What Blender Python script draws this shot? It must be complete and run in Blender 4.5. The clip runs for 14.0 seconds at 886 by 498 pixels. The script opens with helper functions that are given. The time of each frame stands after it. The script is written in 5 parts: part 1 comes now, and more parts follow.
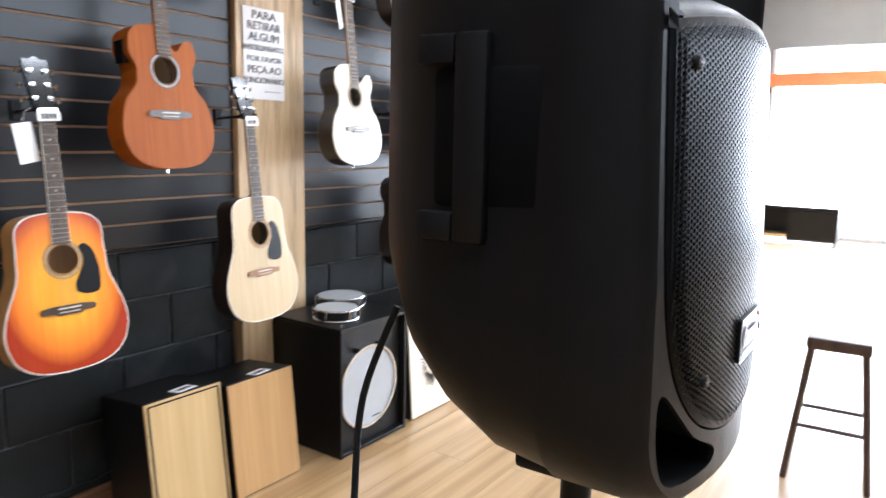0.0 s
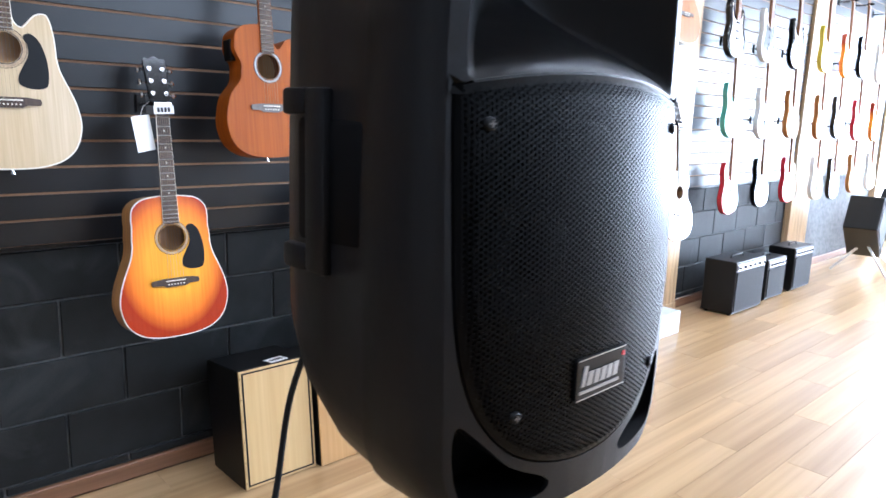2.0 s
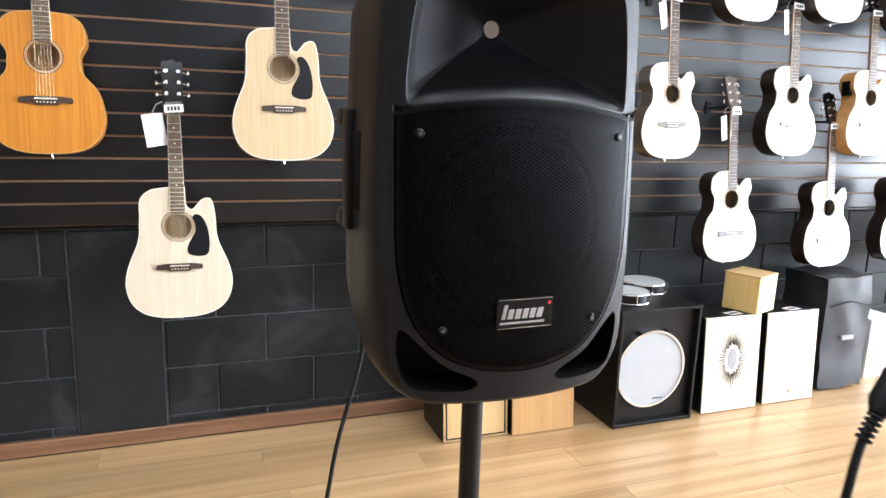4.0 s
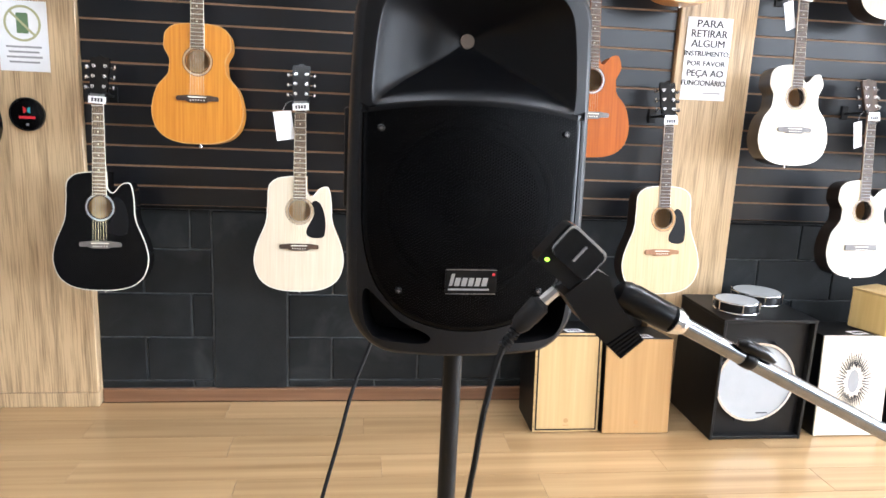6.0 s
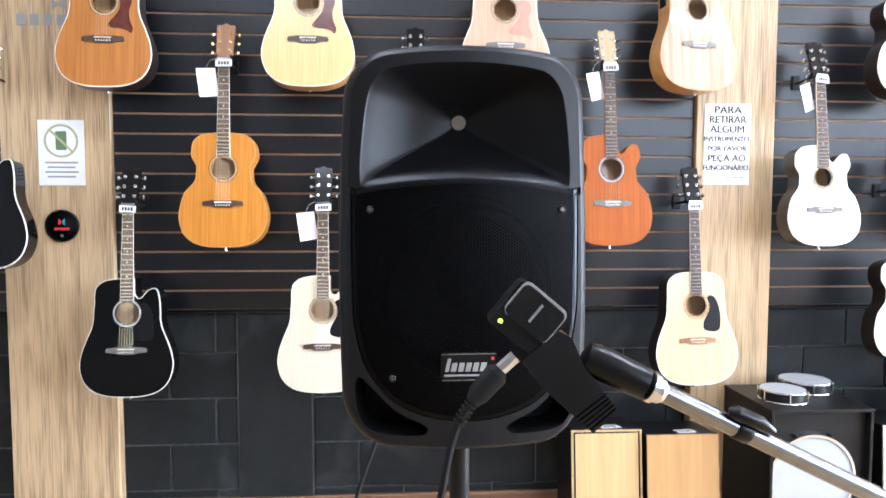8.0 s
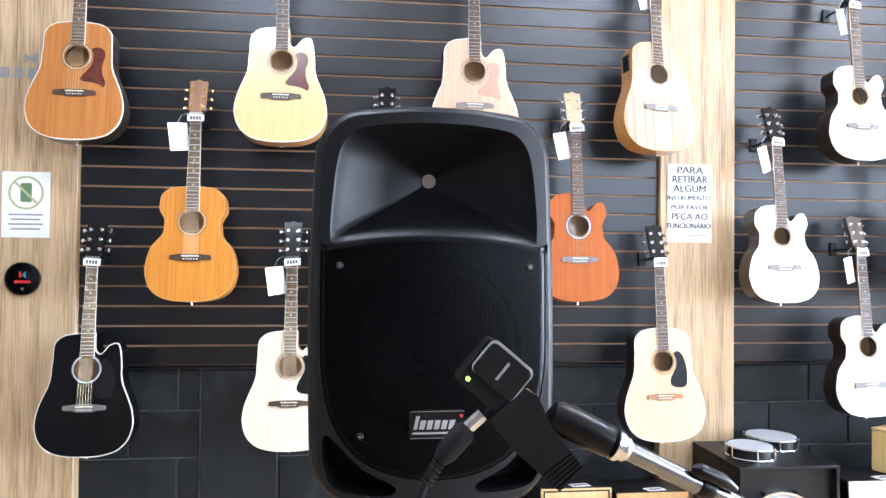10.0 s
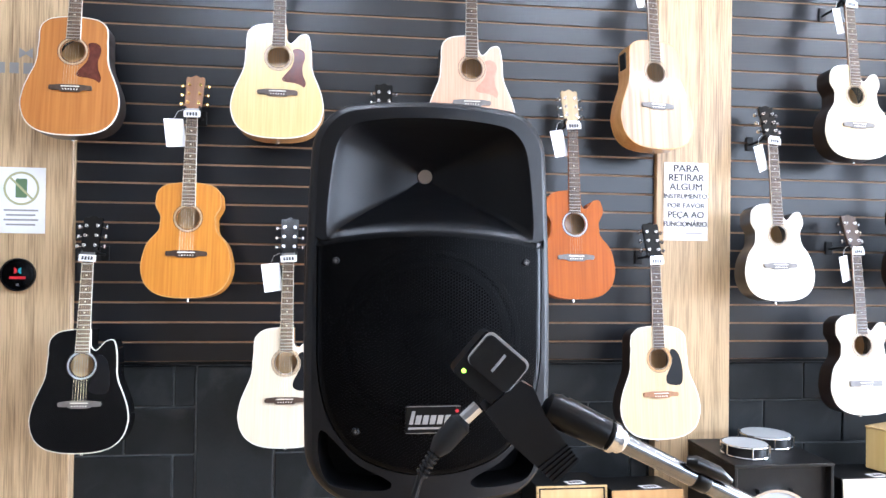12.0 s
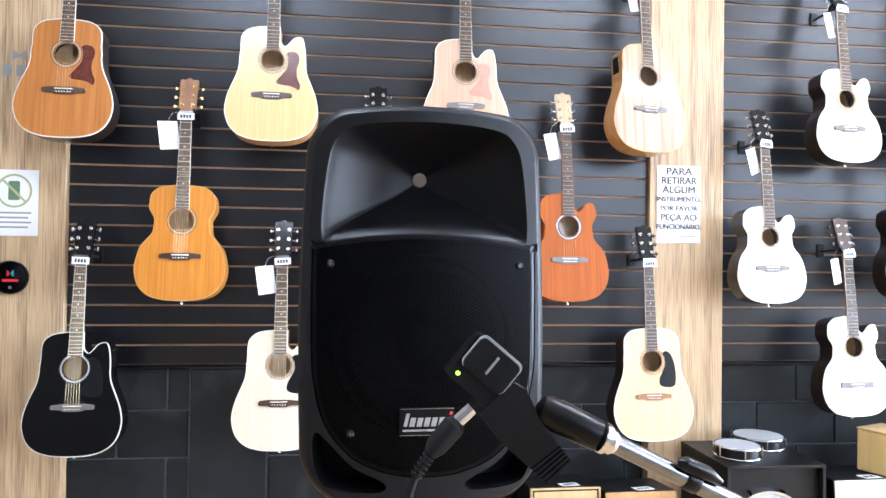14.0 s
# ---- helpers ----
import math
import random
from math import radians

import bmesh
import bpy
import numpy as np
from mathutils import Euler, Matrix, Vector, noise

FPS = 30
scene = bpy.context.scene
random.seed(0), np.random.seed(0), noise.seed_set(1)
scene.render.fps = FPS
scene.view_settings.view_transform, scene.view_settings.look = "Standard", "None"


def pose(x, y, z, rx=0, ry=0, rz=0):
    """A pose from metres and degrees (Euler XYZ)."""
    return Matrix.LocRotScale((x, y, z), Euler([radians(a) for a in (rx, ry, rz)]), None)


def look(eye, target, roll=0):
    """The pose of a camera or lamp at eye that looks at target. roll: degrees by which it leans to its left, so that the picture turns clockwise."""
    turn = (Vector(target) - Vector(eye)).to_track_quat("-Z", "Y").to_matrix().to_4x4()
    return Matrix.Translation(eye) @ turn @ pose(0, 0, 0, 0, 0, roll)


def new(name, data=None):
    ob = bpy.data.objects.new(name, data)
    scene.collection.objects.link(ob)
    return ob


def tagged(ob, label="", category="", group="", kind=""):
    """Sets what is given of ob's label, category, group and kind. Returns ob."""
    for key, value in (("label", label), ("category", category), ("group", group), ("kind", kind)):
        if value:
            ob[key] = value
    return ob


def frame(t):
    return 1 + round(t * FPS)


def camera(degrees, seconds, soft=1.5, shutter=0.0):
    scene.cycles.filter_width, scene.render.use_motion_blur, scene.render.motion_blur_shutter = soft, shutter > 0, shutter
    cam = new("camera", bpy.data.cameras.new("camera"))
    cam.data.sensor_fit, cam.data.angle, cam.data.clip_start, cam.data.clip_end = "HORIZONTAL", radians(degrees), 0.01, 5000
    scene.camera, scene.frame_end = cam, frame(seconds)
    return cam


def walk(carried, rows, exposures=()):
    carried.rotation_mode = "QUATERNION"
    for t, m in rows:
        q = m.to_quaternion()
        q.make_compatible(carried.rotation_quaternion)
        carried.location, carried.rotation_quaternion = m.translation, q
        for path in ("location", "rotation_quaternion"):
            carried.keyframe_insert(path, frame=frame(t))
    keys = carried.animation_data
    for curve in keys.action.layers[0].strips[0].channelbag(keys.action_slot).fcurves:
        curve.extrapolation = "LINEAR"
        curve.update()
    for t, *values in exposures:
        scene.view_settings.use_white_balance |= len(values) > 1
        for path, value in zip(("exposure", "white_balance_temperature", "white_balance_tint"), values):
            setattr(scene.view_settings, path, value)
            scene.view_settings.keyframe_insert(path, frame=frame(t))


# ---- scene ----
cam = camera(64.9, 14.0, soft=1.5, shutter=0.5)
PATH = [
    (0, (0.787, -2.61, 1.476), (2.409, -1.478, 1.164), 1.2),
    (0.5, (0.797, -2.701, 1.524), (2.26, -1.397, 1.124), 0.1),
    (1, (0.791, -2.737, 1.553), (2.193, -1.37, 1.145), 0.2),
    (1.5, (0.831, -2.769, 1.536), (2.226, -1.399, 1.114), 0.9),
    (2, (0.914, -2.831, 1.538), (2.261, -1.401, 1.161), 2.0),
    (2.5, (0.942, -2.918, 1.552), (2.154, -1.371, 1.182), -0.9),
    (3, (1.016, -3.088, 1.553), (1.8685, -1.325, 1.15), -0.35),
    (3.2, (1.027, -3.134, 1.553), (1.792, -1.33, 1.151), 0.7),
    (5.3, (1.116, -3.44, 1.589), (1.721, -1.572, 1.184), 3.3),
    (5.5, (1.163, -3.476, 1.585), (1.641, -1.577, 1.161), 2.7),
    (6, (1.27, -3.492, 1.574), (1.515, -1.551, 1.16), 2.6),
    (6.5, (1.294, -3.497, 1.564), (1.489, -1.537, 1.215), 0.7),
    (7, (1.314, -3.483, 1.549), (1.473, -1.512, 1.247), -0.2),
    (7.5, (1.329, -3.466, 1.543), (1.452, -1.483, 1.306), -0.4),
    (8, (1.339, -3.46, 1.542), (1.473, -1.469, 1.411), 0.1),
    (8.5, (1.337, -3.46, 1.545), (1.502, -1.468, 1.498), 0.5),
    (9, (1.337, -3.473, 1.546), (1.537, -1.483, 1.562), 0.7),
    (11.5, (1.342, -3.465, 1.542), (1.569, -1.478, 1.571), 0.5),
    (12, (1.339, -3.47, 1.541), (1.569, -1.483, 1.562), 0.7),
    (12.5, (1.34, -3.471, 1.542), (1.582, -1.486, 1.56), 0.8),
    (13, (1.34, -3.473, 1.542), (1.584, -1.488, 1.56), 0.8),
    (13.5, (1.339, -3.475, 1.542), (1.586, -1.49, 1.569), 0.6),
    (14, (1.338, -3.476, 1.542), (1.585, -1.491, 1.57), 0.7),
]
EXPOSURES = [
    (0, -0.31, 5700, 11), (1.5, -0.26, 5350, 11), (2.4, -0.25, 5150, 11), (3.2, -0.06, 5850, 11), (5.3, 0.23, 5750, 10), (6.5, 0.13, 5800, 11),
    (7.5, 0.24, 5550, 11), (9, 0.39, 5350, 12), (14, 0.32, 5350, 12),
]
walk(cam, [(t, look(eye, target, roll)) for t, eye, target, roll in PATH], EXPOSURES)

# ---- light ----
world = bpy.data.worlds.new("sky")
scene.world = world
world.use_nodes = True
wn = world.node_tree
sky = wn.nodes.new("ShaderNodeTexSky")
sky.sky_type, sky.sun_disc = "NISHITA", False
sky.sun_elevation, sky.sun_rotation = radians(50), radians(90)
wn.links.new(sky.outputs[0], wn.nodes["Background"].inputs[0])
wn.nodes["Background"].inputs[1].default_value = 0.12


def area(name, m, sx, sy, power, color):
    d = bpy.data.lights.new(name, "AREA")
    d.shape, d.size, d.size_y, d.energy, d.color = "RECTANGLE", sx, sy, power, color
    o = new(name, d)
    o.matrix_world = m
    return o


# daylight through the shop front; a fill from unseen windows added opposite the guitars
area("daylight_front", look((13.2, -3.2, 1.75), (4, -2.4, 1.2)), 5.6, 2.7, 1700, (0.93, 0.97, 1.0))
area("daylight_side", look((6.4, -7.05, 3.08), (5.4, 0, 2.6)), 6.4, 1.5, 225, (0.95, 0.98, 1.0))
# three linear ceiling lights before the guitar wall
for lx in (0.5, 3.1, 5.7):
    area("ceiling_lamp", pose(lx, -2.6, 3.912), 1.2, 0.16, 60, (0.97, 0.985, 1.0))

# ---- materials ----


def mat(name, color, rough=0.5, metal=0.0, scale=20.0, vary=0.15, bump=0.1, fine=300.0, coat=0.0, stretch=(1, 1, 1), spec=0.5, random_tone=0.0):
    """Plain material with two scales of tone and relief."""
    m = bpy.data.materials.new(name)
    m.use_nodes = True
    nt = m.node_tree
    b = nt.nodes["Principled BSDF"]
    b.inputs["Roughness"].default_value, b.inputs["Metallic"].default_value = rough, metal
    b.inputs["Coat Weight"].default_value, b.inputs["Coat Roughness"].default_value = coat, 0.08
    b.inputs["Specular IOR Level"].default_value = spec
    co = nt.nodes.new("ShaderNodeTexCoord")
    mp = nt.nodes.new("ShaderNodeMapping")
    mp.inputs["Scale"].default_value = stretch
    nt.links.new(co.outputs["Object"], mp.inputs[0])
    n1, n2 = nt.nodes.new("ShaderNodeTexNoise"), nt.nodes.new("ShaderNodeTexNoise")
    n1.inputs["Scale"].default_value, n2.inputs["Scale"].default_value = scale, fine
    n1.inputs["Detail"].default_value = 5
    for n in (n1, n2):
        nt.links.new(mp.outputs[0], n.inputs[0])
    add = nt.nodes.new("ShaderNodeMath")
    add.operation = "MULTIPLY_ADD"
    nt.links.new(n2.outputs[0], add.inputs[0])
    add.inputs[1].default_value = 0.35
    nt.links.new(n1.outputs[0], add.inputs[2])
    rng = nt.nodes.new("ShaderNodeMapRange")
    rng.inputs[1].default_value, rng.inputs[2].default_value = 0.35, 1.0
    rng.inputs[3].default_value, rng.inputs[4].default_value = 1 - vary, 1 + vary
    nt.links.new(add.outputs[0], rng.inputs[0])
    mul = nt.nodes.new("ShaderNodeVectorMath")
    mul.operation = "SCALE"
    mul.inputs[0].default_value = color
    tone = rng.outputs[0]
    if random_tone:
        info = nt.nodes.new("ShaderNodeObjectInfo")
        r2 = nt.nodes.new("ShaderNodeMapRange")
        r2.inputs[3].default_value, r2.inputs[4].default_value = 1 - random_tone, 1 + random_tone
        nt.links.new(info.outputs["Random"], r2.inputs[0])
        mm = nt.nodes.new("ShaderNodeMath")
        mm.operation = "MULTIPLY"
        nt.links.new(rng.outputs[0], mm.inputs[0])
        nt.links.new(r2.outputs[0], mm.inputs[1])
        tone = mm.outputs[0]
    nt.links.new(tone, mul.inputs["Scale"])
    nt.links.new(mul.outputs[0], b.inputs["Base Color"])
    if bump:
        bp = nt.nodes.new("ShaderNodeBump")
        bp.inputs["Strength"].default_value, bp.inputs["Distance"].default_value = bump, 0.002
        nt.links.new(add.outputs[0], bp.inputs["Height"])
        nt.links.new(bp.outputs[0], b.inputs["Normal"])
    return m


def wood(name, dark, light, along="z", density=90.0, rough=0.35, coat=0.0, bands=0.0, random_tone=0.0, shift=False):
    """Straight-grained wood: streaks run along one axis."""
    m = bpy.data.materials.new(name)
    m.use_nodes = True
    nt = m.node_tree
    b = nt.nodes["Principled BSDF"]
    b.inputs["Roughness"].default_value = rough
    b.inputs["Coat Weight"].default_value, b.inputs["Coat Roughness"].default_value = coat, 0.06
    co = nt.nodes.new("ShaderNodeTexCoord")
    mp = nt.nodes.new("ShaderNodeMapping")
    s = [density] * 3
    s["xyz".index(along)] = density * 0.03
    mp.inputs["Scale"].default_value = s
    nt.links.new(co.outputs["Object"], mp.inputs[0])
    if shift:
        info = nt.nodes.new("ShaderNodeObjectInfo")
        v = nt.nodes.new("ShaderNodeVectorMath")
        v.operation = "SCALE"
        v.inputs[0].default_value = (40, 17, 29)
        nt.links.new(info.outputs["Random"], v.inputs["Scale"])
        nt.links.new(v.outputs[0], mp.inputs["Location"])
    n1, n2 = nt.nodes.new("ShaderNodeTexNoise"), nt.nodes.new("ShaderNodeTexNoise")
    n1.inputs["Scale"].default_value, n1.inputs["Detail"].default_value = 1.0, 6
    n2.inputs["Scale"].default_value, n2.inputs["Detail"].default_value = 0.16, 3
    for n in (n1, n2):
        nt.links.new(mp.outputs[0], n.inputs[0])
    mx = nt.nodes.new("ShaderNodeMath")
    mx.operation = "MULTIPLY_ADD"
    nt.links.new(n2.outputs[0], mx.inputs[0])
    mx.inputs[1].default_value = 0.5 + bands
    nt.links.new(n1.outputs[0], mx.inputs[2])
    ramp = nt.nodes.new("ShaderNodeValToRGB")
    ramp.color_ramp.elements[0].position, ramp.color_ramp.elements[1].position = 0.5, 0.95
    ramp.color_ramp.elements[0].color, ramp.color_ramp.elements[1].color = (*dark, 1), (*light, 1)
    nt.links.new(mx.outputs[0], ramp.inputs[0])
    out = ramp.outputs[0]
    if random_tone:
        info2 = nt.nodes.new("ShaderNodeObjectInfo")
        r2 = nt.nodes.new("ShaderNodeMapRange")
        r2.inputs[3].default_value, r2.inputs[4].default_value = 1 - random_tone, 1 + random_tone
        nt.links.new(info2.outputs["Random"], r2.inputs[0])
        sc = nt.nodes.new("ShaderNodeVectorMath")
        sc.operation = "SCALE"
        nt.links.new(out, sc.inputs[0])
        nt.links.new(r2.outputs[0], sc.inputs["Scale"])
        out = sc.outputs[0]
    nt.links.new(out, b.inputs["Base Color"])
    bp = nt.nodes.new("ShaderNodeBump")
    bp.inputs["Strength"].default_value, bp.inputs["Distance"].default_value = 0.12, 0.001
    nt.links.new(n1.outputs[0], bp.inputs["Height"])
    nt.links.new(bp.outputs[0], b.inputs["Normal"])
    return m


def chalked(m, color, scale):
    """Adds pale worn patches with soft edges to a painted surface."""
    nt = m.node_tree
    b = nt.nodes["Principled BSDF"]
    src = b.inputs["Base Color"].links[0].from_socket
    geo = nt.nodes.new("ShaderNodeNewGeometry")
    n = nt.nodes.new("ShaderNodeTexNoise")
    n.inputs["Scale"].default_value, n.inputs["Detail"].default_value, n.inputs["Distortion"].default_value = scale, 7, 1.2
    nt.links.new(geo.outputs["Position"], n.inputs[0])
    r = nt.nodes.new("ShaderNodeMapRange")
    r.inputs[1].default_value, r.inputs[2].default_value, r.inputs[4].default_value = 0.56, 0.82, 0.6
    nt.links.new(n.outputs[0], r.inputs[0])
    mx = nt.nodes.new("ShaderNodeMix")
    mx.data_type = "RGBA"
    nt.links.new(r.outputs[0], mx.inputs[0])
    nt.links.new(src, mx.inputs[6])
    mx.inputs[7].default_value = (*color, 1)
    nt.links.new(mx.outputs[2], b.inputs["Base Color"])


def burst(name):
    """Sunburst lacquer: amber middle, red-brown rim, measured from the middle of the lower bout."""
    m = wood(name, (0.76, 0.33, 0.015), (0.86, 0.42, 0.025), "z", 120, 0.25, 0.25)
    nt = m.node_tree
    b = nt.nodes["Principled BSDF"]
    src = b.inputs["Base Color"].links[0].from_socket
    co = nt.nodes.new("ShaderNodeTexCoord")
    mp = nt.nodes.new("ShaderNodeMapping")
    mp.inputs["Location"].default_value = (0, 0, 0.09 / 0.27)
    mp.inputs["Scale"].default_value = (1 / 0.205, 0, 1 / 0.27)
    nt.links.new(co.outputs["Object"], mp.inputs[0])
    ln = nt.nodes.new("ShaderNodeVectorMath")
    ln.operation = "LENGTH"
    nt.links.new(mp.outputs[0], ln.inputs[0])
    ramp = nt.nodes.new("ShaderNodeValToRGB")
    e = ramp.color_ramp.elements
    e[0].position, e[0].color = 0.45, (1, 1, 1, 1)
    e[1].position, e[1].color = 0.98, (0.42, 0.07, 0.1, 1)
    mid = e.new(0.78)
    mid.color = (0.95, 0.5, 0.4, 1)
    nt.links.new(ln.outputs["Value"], ramp.inputs[0])
    mul = nt.nodes.new("ShaderNodeMix")
    mul.data_type, mul.blend_type = "RGBA", "MULTIPLY"
    mul.inputs["Factor"].default_value = 1
    nt.links.new(src, mul.inputs[6])
    nt.links.new(ramp.outputs[0], mul.inputs[7])
    nt.links.new(mul.outputs[2], b.inputs["Base Color"])
    return m


def glow(name, color, strength):
    m = bpy.data.materials.new(name)
    m.use_nodes = True
    b = m.node_tree.nodes["Principled BSDF"]
    b.inputs["Base Color"].default_value = (*color, 1)
    b.inputs["Emission Color"].default_value, b.inputs["Emission Strength"].default_value = (*color, 1), strength
    return m


M_BLOCK = mat("charcoal_paint_on_block", (0.0115, 0.0132, 0.014), 0.6, 0, 9, 0.4, 1.0, 160, spec=0.25, random_tone=0.18)
M_MORTAR = mat("charcoal_mortar", (0.11, 0.114, 0.115), 0.75, 0, 25, 0.5, 0.8, 200)
M_COLUMN = mat("charcoal_plaster", (0.015, 0.017, 0.018), 0.55, 0, 5, 0.35, 0.4, 90, spec=0.25)
chalked(M_BLOCK, (0.055, 0.059, 0.06), 3.2)
chalked(M_COLUMN, (0.06, 0.064, 0.066), 3.0)
M_SLAT = mat("black_laminate", (0.0042, 0.0047, 0.0064), 0.32, 0, 6, 0.15, 0.08, 120, spec=0.58, random_tone=0.06)
M_SLOT = mat("raw_brown_fibreboard", (0.34, 0.2, 0.11), 0.7, 0, 40, 0.2, 0.2)
M_POST = wood("striped_oak_laminate", (0.125, 0.07, 0.032), (0.6, 0.435, 0.25), "z", 150, 0.36, 0.0, 0.22)
M_PLANK = wood("oak_laminate_floor", (0.34, 0.205, 0.088), (0.53, 0.36, 0.185), "x", 20, 0.3, 0.0, 0.0, 0.08, True)
M_PLANK.node_tree.nodes["Principled BSDF"].inputs["Specular IOR Level"].default_value = 0.85
M_GAP = mat("floor_underlay", (0.2, 0.125, 0.07), 0.6)
M_BASE = wood("red_brown_skirting", (0.15, 0.07, 0.035), (0.27, 0.14, 0.075), "x", 50, 0.4)
M_WALL = mat("grey_wall_paint", (0.24, 0.24, 0.235), 0.7, 0, 3, 0.06, 0.1)
M_CEIL = mat("white_ceiling_paint", (0.82, 0.82, 0.81), 0.8, 0, 3, 0.05, 0.1)
M_FRAME = mat("white_metal_frame", (0.75, 0.76, 0.78), 0.35, 0.2, 10, 0.05, 0.0)
M_SKY = glow("bright_street", (0.95, 0.98, 1.0), 14.0)
M_ORANGE = mat("orange_paint", (0.75, 0.22, 0.08), 0.5)

M_CAB = mat("black_moulded_plastic", (0.0068, 0.0068, 0.0078), 0.42, 0, 30, 0.12, 0.3, 900, spec=0.25)
# darker copy of the cabinet plastic: shade of pockets, ports and baffle in colour
M_CABSHADE = mat("black_plastic_shade", (0.003, 0.003, 0.0035), 0.6, 0, 30, 0.1, 0.1, 600, spec=0.1)
M_GRILLE = mat("black_painted_steel", (0.001, 0.001, 0.0013), 0.36, 0, 30, 0.1, 0.0, spec=0.11)
M_CONE = mat("black_paper_cone", (0.0026, 0.0026, 0.003), 0.6, 0, 40, 0.2, 0.2, 500, spec=0.12)
M_BLACK = mat("black_plastic", (0.0032, 0.0032, 0.0036), 0.3, 0, 40, 0.1, 0.05, 500, spec=0.26)
M_DIFFUSER = glow("lit_diffuser", (1.0, 0.985, 0.96), 6.0)
M_STRING = mat("bronze_string", (0.42, 0.34, 0.22), 0.4, 1.0, 60, 0.1, 0.0)
M_ROSE = mat("rosette_inlay", (0.42, 0.3, 0.18), 0.4, 0, 120, 0.4, 0.0)
M_RUBBER = mat("black_rubber", (0.006, 0.006, 0.0065), 0.6, 0, 40, 0.1, 0.1, 500, spec=0.25)
M_STEELBLK = mat("black_powder_coat", (0.007, 0.007, 0.0075), 0.45, 0.1, 40, 0.1, 0.1, 500, spec=0.3)
M_CHROME = mat("chrome", (0.75, 0.75, 0.76), 0.16, 1.0, 30, 0.08, 0.0)
M_SATIN = mat("satin_steel", (0.55, 0.55, 0.56), 0.3, 1.0, 60, 0.1, 0.02)
M_SILVER = mat("silver_badge", (0.28, 0.28, 0.3), 0.4, 0.7, 30, 0.05, 0.0)
M_BRASS = mat("dull_brass", (0.16, 0.12, 0.09), 0.5, 0.5, 30, 0.1, 0.0)
M_BOOM = mat("worn_chrome", (0.25, 0.255, 0.265), 0.22, 1.0, 90, 0.15, 0.02)
M_GOLD = mat("gold_tuner", (0.7, 0.5, 0.2), 0.25, 1.0, 30, 0.05, 0.0)
M_PAPER = mat("white_paper", (0.8, 0.8, 0.8), 0.7, 0, 12, 0.05, 0.05)
M_INK = mat("black_ink", (0.03, 0.03, 0.035), 0.7, 0, 30, 0.05, 0.0)
M_GREYINK = mat("grey_ink", (0.3, 0.3, 0.3), 0.7, 0, 30, 0.05, 0.0)
M_GREENINK = mat("green_ink", (0.12, 0.2, 0.1), 0.7, 0, 30, 0.05, 0.0)
M_OLIVEINK = mat("olive_ink", (0.4, 0.4, 0.22), 0.7, 0, 30, 0.05, 0.0)
M_MARK = mat("satin_silver_print", (0.42, 0.42, 0.43), 0.35, 0.5, 60, 0.1, 0.0)
M_RED = mat("red_plastic", (0.6, 0.03, 0.04), 0.4)
M_TEAL = mat("teal_plastic", (0.05, 0.35, 0.4), 0.4)
M_LED = glow("green_led", (0.45, 1.0, 0.05), 3.0)
M_HEAD = mat("white_drum_skin", (0.4, 0.415, 0.425), 0.45, 0, 14, 0.06, 0.05)
M_BOXBLK = mat("black_stained_wood", (0.006, 0.0057, 0.0057), 0.4, 0, 20, 0.2, 0.2, 200, spec=0.3)
M_BIRCH = wood("birch_plywood", (0.5, 0.335, 0.14), (0.6, 0.425, 0.2), "z", 40, 0.4, 0.2)
M_TAN = wood("tan_plywood", (0.42, 0.235, 0.085), (0.52, 0.31, 0.125), "z", 40, 0.4, 0.2)
M_PALE = wood("pale_plywood", (0.74, 0.66, 0.52), (0.82, 0.75, 0.62), "z", 40, 0.4, 0.2)
M_YELLOWBOX = wood("yellow_birch", (0.62, 0.42, 0.14), (0.74, 0.54, 0.22), "z", 40, 0.4, 0.2)
M_BAG = mat("black_nylon", (0.014, 0.015, 0.018), 0.55, 0, 12, 0.3, 0.6, 700)
M_CLOTH = mat("black_speaker_cloth", (0.02, 0.021, 0.022), 0.8, 0, 40, 0.2, 0.4, 900)
M_GREYBOX = mat("pale_grey_board", (0.55, 0.58, 0.6), 0.6)
M_STOOL = wood("dark_stained_wood", (0.035, 0.02, 0.013), (0.08, 0.045, 0.03), "z", 50, 0.4, 0.3)

# guitar finishes
SPRUCE = wood("natural_spruce", (0.48, 0.36, 0.2), (0.58, 0.45, 0.27), "z", 150, 0.3, 0.3)
CREAM = wood("pale_spruce", (0.6, 0.51, 0.37), (0.69, 0.6, 0.46), "z", 150, 0.3, 0.3)
YELLOW = wood("aged_yellow_spruce", (0.52, 0.37, 0.14), (0.62, 0.46, 0.2), "z", 150, 0.28, 0.3)
ORANGE = wood("amber_cedar", (0.42, 0.15, 0.014), (0.56, 0.236, 0.03), "z", 110, 0.28, 0.3)
REDWOOD = wood("red_mahogany", (0.25, 0.056, 0.003), (0.35, 0.09, 0.005), "z", 90, 0.36, 0.0)
REDWOOD.node_tree.nodes["Principled BSDF"].inputs["Specular IOR Level"].default_value = 0.2
BROWN = wood("brown_mahogany", (0.3, 0.11, 0.022), (0.42, 0.17, 0.04), "z", 90, 0.36, 0.0)
BROWN.node_tree.nodes["Principled BSDF"].inputs["Specular IOR Level"].default_value = 0.25
PINK = wood("rose_tinted_spruce", (0.48, 0.27, 0.17), (0.58, 0.37, 0.25), "z", 130, 0.3, 0.3)
ZEBRA = wood("striped_rosewood", (0.14, 0.085, 0.045), (0.5, 0.35, 0.21), "z", 36, 0.32, 0.2, 0.02)
